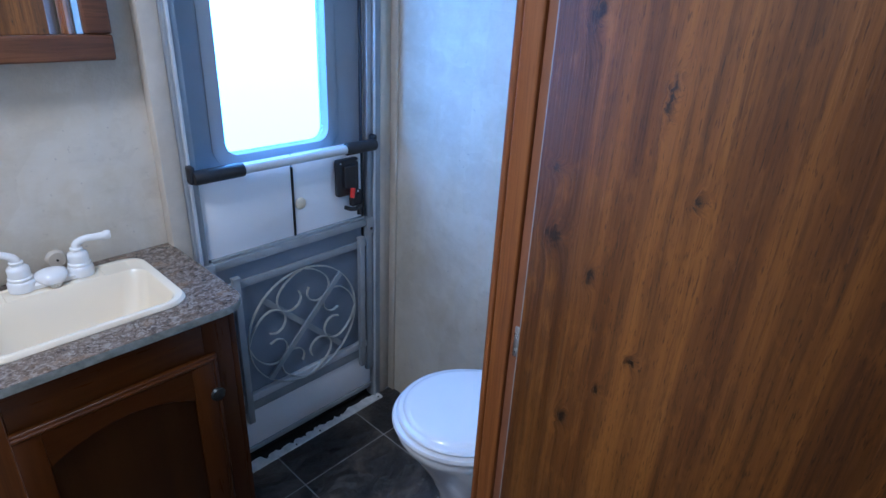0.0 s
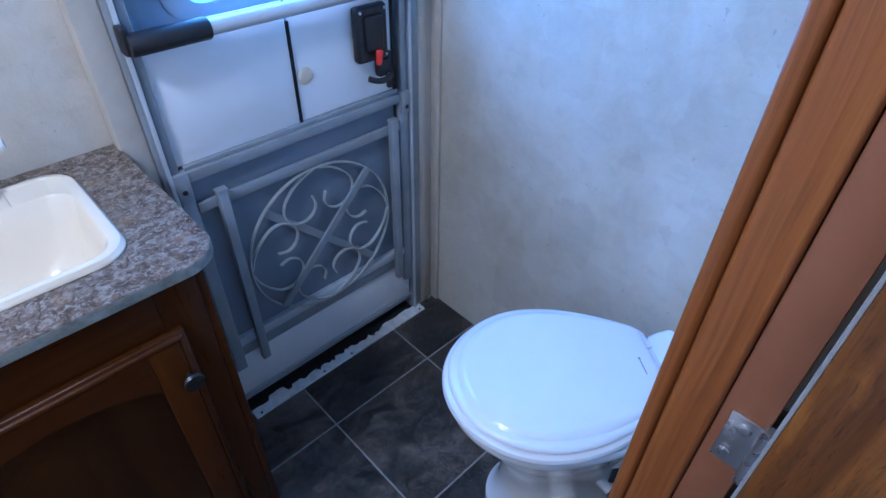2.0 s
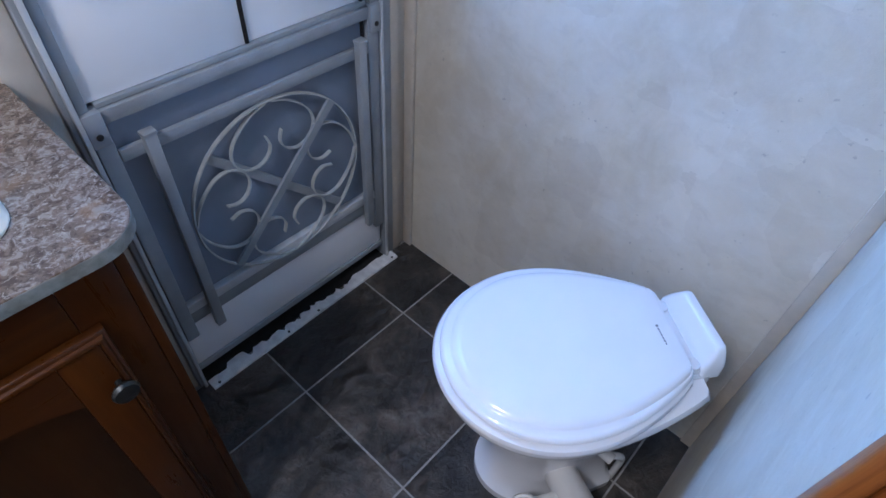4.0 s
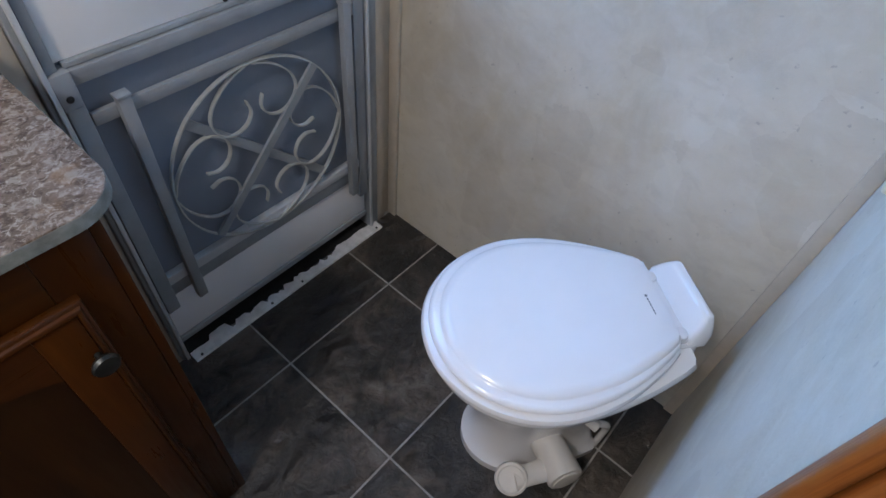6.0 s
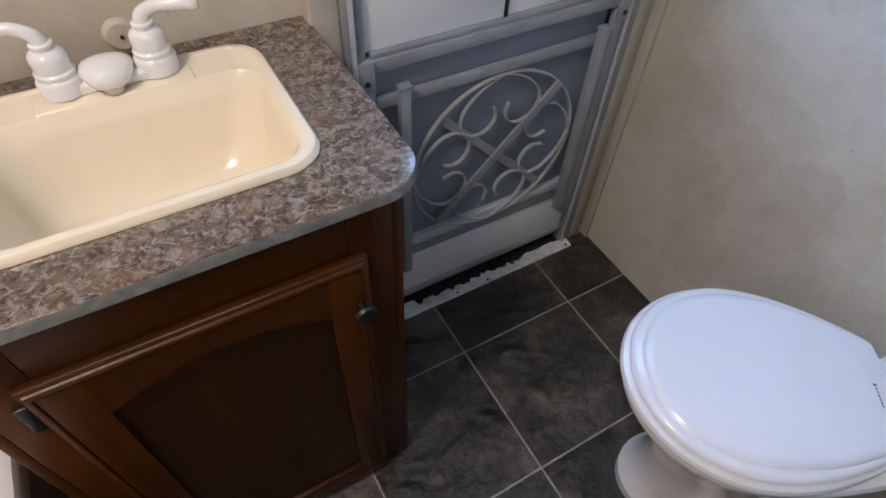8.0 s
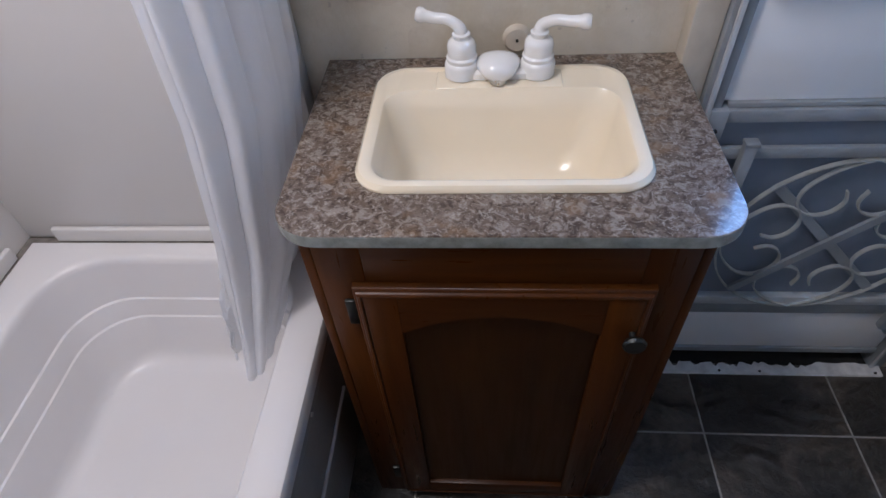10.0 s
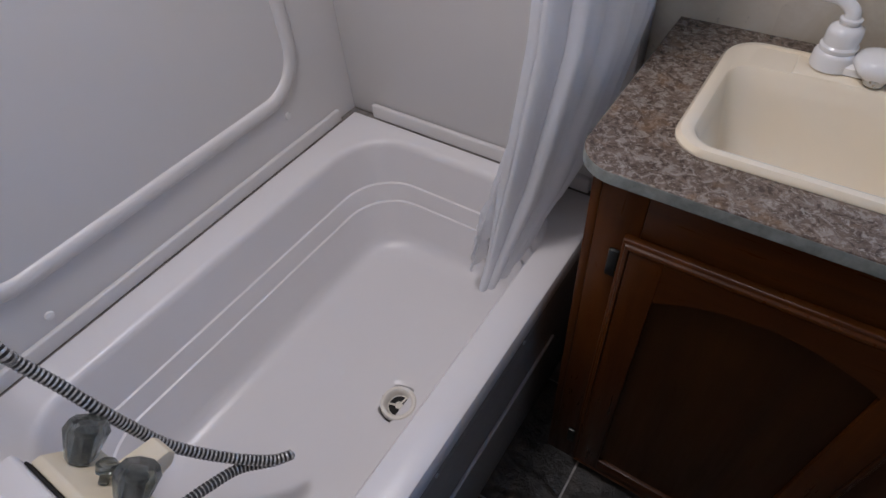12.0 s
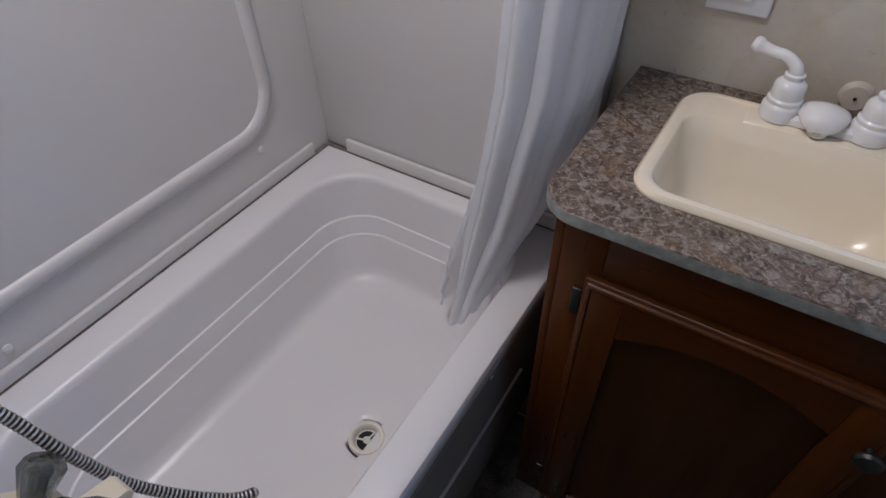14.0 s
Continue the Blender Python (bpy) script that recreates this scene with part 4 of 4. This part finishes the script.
drn = part("drain", lathe([(0.0350, 0.1640), (0.0350, 0.1735), (0.0335, 0.1758), (0.0285, 0.1760), (0.0262, 0.1742), (0.0238, 0.1660), (0.0222, 0.1600), (0.0, 0.1600)], (DRAIN.x, DRAIN.y, 0), seg=40, cap0=False), DRAINCREAM, tub, "cream drain ring")
# Black disc in place of the darkness down the drain.
part("drain_hole", lathe([(0.0200, 0.1602), (0.0200, 0.1608), (0.0, 0.1608)], (DRAIN.x, DRAIN.y, 0)), GAP, drn)
for a in (80, 200, 320):
    c, sn = math.cos(radians(a)), math.sin(radians(a))
    part("drain_spoke", bm_rod((DRAIN.x + 0.006 * c, DRAIN.y + 0.006 * sn, 0.1622), (DRAIN.x + 0.0212 * c, DRAIN.y + 0.0212 * sn, 0.1622), 0.0021, seg=8), DRAINCREAM, drn)
part("drain_hub", lathe([(0.0072, 0.1610), (0.0072, 0.1645), (0.0042, 0.1650), (0.0038, 0.1625), (0.0, 0.1625)], (DRAIN.x, DRAIN.y, 0)), DRAINCREAM, drn)

sur = thing("tub_surround", (-1.37, -0.25, 0.42), "satin white plastic tub surround with a raised bead", "tub surround")
part("back_panel", bm_box(-1.3995, -1.372, -0.7755, NY - 0.0005, 0.4215, TOP - 0.001), SURROUND, sur)
part("end_panel", bm_box(-1.3715, -0.742, 0.174, NY - 0.0005, 0.4215, TOP - 0.001, 0.003), SURROUND, sur)
part("valve_panel", bm_box(-1.3715, -0.742, -0.7755, -0.7620, 0.4215, TOP - 0.001, 0.001), SURROUND, sur)
bead = [(p.x, p.y) for p in rrect(-0.655, 0.036, 0.554, 1.75, 0.095, 0, 10)]
path = [Vector((-1.3715, y, z)) for y, z in bead]
part("bead", sweep(path, [(a * 1.3, b * 0.8) for a, b in disc(0.012, 12)], (1, 0, 0), True), SURROUND, sur)


def tapered_strip(x0, x1, y0, y1, z0, z1):
    return bm_box(x0, x1, y0, y1, z0, z1, 0.0035, 3)


part("ledge_strip", tapered_strip(-1.3715, -1.360, -0.727, 0.118, 0.4222, 0.452), SURROUND, sur)
part("ledge_strip", tapered_strip(-1.305, -0.78, 0.1615, 0.1735, 0.4222, 0.455), SURROUND, sur)
part("sealant", bm_box(-1.3715, -1.3588, -0.7615, 0.1735, 0.4203, 0.4214), SEAM, sur, "dark sealant line")
part("sealant", bm_box(-1.3585, -0.760, 0.1603, 0.1735, 0.4203, 0.4214), SEAM, sur, "dark sealant line")
for y, z in ((-0.569, 0.476), (-0.015, 0.512)):
    part("screw_cap", lathe([(0.008, 0.0), (0.007, 0.003), (0.0, 0.004)], (-1.372, y, z), "X", 16), WHITEPLASTIC, sur)

cur = thing("shower_curtain", (-0.80, 0.08, 0.42), "white vinyl shower curtain bunched at the wall end", "shower curtain")


def along(z, table):
    for (z0, v0), (z1, v1) in zip(table, table[1:]):
        if z <= z1 or (z1, v1) == table[-1]:
            f = min(1.0, max(0.0, (z - z0) / (z1 - z0)))
            return v0 + (v1 - v0) * f


def drape(middle, reach, y0, y1, z_low, folds, seed, hem=0.0, crumple=0.0):
    rr = random.Random(seed)
    ph = [rr.uniform(0, 6.28) for _ in range(7)]
    rows, n = [], folds * 12
    for j in range(81):
        t = j / 80
        row = []
        for i in range(n + 1):
            q = i / n
            low = z_low + hem * math.sin(q * 7 + ph[5])
            z = low + (TOP - 0.002 - low) * t
            a = along(z, reach)
            w = math.sin(q * folds * 2 * math.pi + ph[0] + 0.28 * math.sin(z * 1.4 + ph[1])) * (0.72 + 0.28 * math.sin(q * 6.0 + ph[3]))
            w += 0.16 * math.sin(q * folds * 5.1 + ph[2] + z * 2.0)
            x = along(z, middle) + a * math.tanh(1.15 * w) * 1.12
            y = y0 + (y1 - y0) * q + 0.008 * math.sin(q * folds * 6.5 + ph[4] + z * 3)
            k = crumple * max(0.0, 0.62 - z)
            x += k * noise.noise(Vector((q * 9, z * 26, seed)))
            y += k * noise.noise(Vector((q * 9, z * 26, seed + 7)))
            row.append(Vector((x, min(y, 0.166), z)))
        rows.append(row)
    return loft(rows, closed=False)


def bunch(z_low, seed):
    """A bunched curtain: a U in plan against the end wall, pleated along its length, leaning into the tub at the hem."""
    rr = random.Random(seed)
    ph = [rr.uniform(0, 6.28) for _ in range(8)]
    middle = ((0.33, -0.858), (0.42, -0.846), (0.60, -0.812), (0.80, -0.782), (1.10, -0.766), (1.98, -0.758))
    reach = ((0.33, 0.014), (0.42, 0.024), (0.55, 0.044), (0.80, 0.052), (1.98, 0.048))
    front = ((0.33, -0.100), (0.42, -0.064), (0.55, -0.036), (0.80, -0.022), (1.98, -0.018))
    rows = []
    for j in range(97):
        z = z_low + (TOP - 0.002 - z_low) * (j / 96) ** 1.3
        m, a, y1 = along(z, middle), along(z, reach), along(z, front)
        plan = spline([(m - a, 0.158, 0), (m - a, 0.09, 0), (m - a * 0.95, y1 + 0.014, 0), (m - a * 0.45, y1, 0), (m + a * 0.35, y1 + 0.018, 0), (m + a * 0.92, y1 + 0.062, 0), (m + a, y1 + 0.120, 0), (m + a, 0.158, 0)], 26)
        n = len(plan) - 1
        row = []
        for i, p in enumerate(plan):
            q = i / n
            d = (plan[min(i + 1, n)] - plan[max(i - 1, 0)]).normalized()
            side = Vector((d.y, -d.x, 0))
            u = q * 6.0 + 0.06 * math.sin(z * 1.3 + ph[0]) + 0.35 * math.sin(q * 5 + ph[1])
            w = 1.15 * abs(math.sin(u * math.pi)) ** 0.6 + 0.35 * math.sin(u * 2 * math.pi) - 0.6
            w *= 0.75 + 0.25 * math.sin(q * 11 + ph[2])
            w += 0.10 * math.sin(u * 8.3 + ph[3] + 0.2 * math.sin(z * 3 + ph[4]))
            size = 0.0140 * min(1.0, a / 0.04)
            ease = min(1.0, q * 14, (1 - q) * 14)
            p = p + side * (w * size * ease)
            p.z = z + 0.004 * math.sin(q * 9 + ph[5]) * max(0.0, 1 - j / 6)
            p.y = min(p.y, 0.1725)
            row.append(p)
        rows.append(row)
    return loft(rows, False, False, closed=False)


part("curtain", bunch(0.352, 3), CLOTH, cur)
part("liner", drape(((0.20, -0.965), (0.35, -0.940), (0.52, -0.895), (0.72, -0.838), (0.95, -0.815), (1.98, -0.800)), ((0.20, 0.010), (0.42, 0.014), (0.80, 0.012), (1.98, 0.012)), 0.160, 0.004, 0.235, 3, 8, 0.006, 0.06), CLOTH, cur, "thin white liner hanging inside the tub")

VY, VZ = -0.715, 0.531
part("valve_ledge", bm_box(-1.142, -0.742, -0.7615, VY - 0.0005, 0.4205, 0.541, 0.007, 3), TUBWHITE, sur, "raised white block that carries the valve")
part("wall_bead", bm_box(-1.3600, -0.742, -0.7618, -0.7535, 0.5415, 0.5510, 0.003, 3), SURROUND, sur)
val = thing("shower_valve", (-1.04, VY, VZ - 0.08), "cream shower valve with two smoky knobs", "shower valve")


def slab(profile, x0, x1, bevel):
    bm = loft([[Vector((x, VY + y, VZ + z)) for y, z in profile] for x in (x0, x1)])
    bmesh.ops.bevel(bm, geom=bm.edges[:], offset=bevel, segments=2, affect="EDGES", profile=0.5)
    return bm


def knob_at(x, y, z, tilt, profile, seg):
    bm = lathe(profile, (0, 0, 0), "Z", seg)
    bm.transform(pose(x, VY + y, VZ + z, -tilt, 0, 12))
    return bm


part("gasket", bm_box(-1.120, -0.930, VY, VY + 0.0035, VZ - 0.090, VZ + 0.003, 0.001), GAP, val, "black gasket")
part("body", slab([(0.004, 0.0), (0.016, -0.001), (0.060, -0.056), (0.054, -0.086), (0.004, -0.086)], -1.117, -0.933, 0.003), CREAMTRIM, val)
for x in (-1.088, -0.985):
    part("knob", knob_at(x, 0.037, -0.026, 50, [(0.0, 0.0), (0.0150, 0.0), (0.0175, 0.004), (0.0268, 0.040), (0.0215, 0.0525), (0.0150, 0.0540), (0.0, 0.0520)], 8), ACRYLIC, val, "faceted smoky acrylic knob")
for x in (-1.088, -0.985):
    part("knob_core", knob_at(x, 0.037, -0.026, 50, [(0.0, 0.002), (0.0085, 0.002), (0.0075, 0.034), (0.0100, 0.036), (0.0100, 0.040), (0.0, 0.040)], 12), SKIRT, val, "grey screw core inside the knob")
part("diverter", knob_at(-1.037, 0.037, -0.026, 50, [(0.006, 0.0), (0.006, 0.012), (0.012, 0.014), (0.0135, 0.024), (0.009, 0.029), (0.0, 0.029)], 14), ACRYLIC, val, "small smoky diverter knob")
part("spout_block", slab([(0.040, -0.052), (0.048, -0.034), (0.108, -0.052), (0.112, -0.064), (0.100, -0.078), (0.055, -0.078)], -1.056, -1.019, 0.003), CREAMTRIM, val)

hose = thing("shower_hose", (-1.0, -0.62, 0.42), "black and chrome striped shower hose looped over the tub", "shower hose")
path = spline([(-1.000, -0.688, 0.455), (-1.008, -0.688, 0.415), (-1.016, -0.678, 0.388), (-1.019, -0.645, 0.368), (-1.020, -0.604, 0.345), (-1.016, -0.560, 0.320), (-0.989, -0.521, 0.302), (-0.975, -0.498, 0.298), (-0.986, -0.520, 0.310), (-1.011, -0.547, 0.335), (-1.046, -0.578, 0.375), (-1.074, -0.601, 0.420), (-1.095, -0.615, 0.480), (-1.109, -0.624, 0.530), (-1.139, -0.633, 0.580), (-1.158, -0.643, 0.630), (-1.170, -0.646, 0.680), (-1.335, -0.655, 0.900), (-1.325, -0.685, 1.200), (-1.325, -0.694, 1.460)], 24)
fine, total = [], 0.0
for a, b in zip(path, path[1:]):
    total += (b - a).length
steps = int(total / 0.0013)
seg = 0
cum = [0.0]
for a, b in zip(path, path[1:]):
    cum.append(cum[-1] + (b - a).length)
for k in range(steps + 1):
    d = min(total * k / steps, total - 1e-6)
    while cum[seg + 1] < d:
        seg += 1
    f = (d - cum[seg]) / max(cum[seg + 1] - cum[seg], 1e-9)
    fine.append(path[seg].lerp(path[seg + 1], f))
rings = 12
bm = sweep(fine, disc(0.0088, rings), (0.3, 0.2, 1))
bm.verts.ensure_lookup_table()
bm.verts.index_update()
for k, p in enumerate(fine):
    if k % 5 in (2, 3, 4):
        for v in bm.verts[k * rings:(k + 1) * rings]:
            v.co = p + (v.co - p) * 0.90
for f in bm.faces:
    k = min(v.index for v in f.verts) // rings
    f.material_index = 1 if k % 5 < 2 else 0
part("hose", bm, [HOSEDARK, HOSELIGHT], hose)
part("wall_holder", bm_box(-1.346, -1.304, -0.7615, -0.690, 1.44, 1.50, 0.005, 3), WHITEPLASTIC, hose)

# ---------------------------------------------------------------- bathroom door, swung open into the passage
bath = thing("bathroom_door", (-0.1, -0.775, 0.02), "rustic brown wood bathroom door with knots, swung open", "door")
BM = pose(-0.1310, -0.7540, 0, 0, 0, DOOR_ANGLE)
bm = bm_box(0.003, 0.565, 0.0, 0.030, 0.015, 1.86, 0.0015)
leaf = part("door_leaf", bm, RUSTIC, bath)
leaf.matrix_basis = BM
edge = part("door_edge", bm_box(0.0003, 0.0027, 0.0012, 0.0294, 0.02, 1.855, 0.0004, 1), SKIRT, bath, "scuffed grey edge of the door")
edge.matrix_basis = BM
hg = part("hinge", bm_box(DX1 - 0.0022, DX1 - 0.0004, -0.7495, -0.730, 0.882, 0.930, 0.0006), STEEL, bath, "zinc hinge leaf with two screws")
for y, z in ((-0.7405, 0.920), (-0.7365, 0.893)):
    part("screw", bm_rod((DX1 - 0.0023, y, z), (DX1 - 0.0045, y, z), 0.0042, bevel=0.001), STEEL, hg)
part("knuckle", bm_rod((DX1 - 0.004, -0.7535, 0.878), (DX1 - 0.004, -0.7535, 0.934), 0.0045), STEEL, hg)

tow = thing("wall_bracket", (0.42, SY0, 0.83), "cream plastic paper holder bracket on the wall", "paper holder")
part("plate", bm_box(0.37, 0.47, SY0, SY0 + 0.012, 0.745, 0.93, 0.004, 3), CREAMTRIM, tow)
part("arm", bm_box(0.385, 0.40, SY0 + 0.0125, SY0 + 0.03, 0.80, 0.86, 0.004, 3), CREAMTRIM, tow)

sky_w = thing("skylight", (-0.99, -0.40, TOP), "white framed ceiling skylight over the tub", "skylight")
for q in ((-1.200, -1.161, -0.61, -0.19), (-0.819, -0.780, -0.61, -0.19), (-1.1605, -0.8195, -0.61, -0.571), (-1.1605, -0.8195, -0.229, -0.19)):
    part("frame_bar", bm_box(*q, TOP - 0.012, TOP - 0.0005, 0.003), WHITEPLASTIC, sky_w)

# ---------------------------------------------------------------- floor tiles
T = 0.305


def tile_mesh(w, d):
    bm = bm_box(0, w, 0, d, -0.0014, 0.0005, 0.0008, 1)
    me = bpy.data.meshes.new("tile")
    bm.to_mesh(me)
    bm.free()
    me.materials.append(SLATE)
    return me


cache = {}
for i in range(-6, 3):
    for j in range(-8, 1):
        a, b, c, d = i * T + 0.0021, (i + 1) * T - 0.0021, j * T + 0.0021, (j + 1) * T - 0.0021
        a, b, c, d = max(a, WX - 0.03), min(b, EX + 0.37), max(c, -2.43), min(d, 0.172)
        if b - a < 0.01 or d - c < 0.01:
            continue
        if b < TX1 - 0.02 and c > SY1:
            continue
        if c > SY1 + 0.05:
            b = min(b, EX - 0.001)
            if b - a < 0.01:
                continue
        key = (round(b - a, 4), round(d - c, 4))
        if key not in cache:
            cache[key] = tile_mesh(*key)
        o = new("tile", cache[key])
        o.parent = floor
        o.location = (a, c, 0)
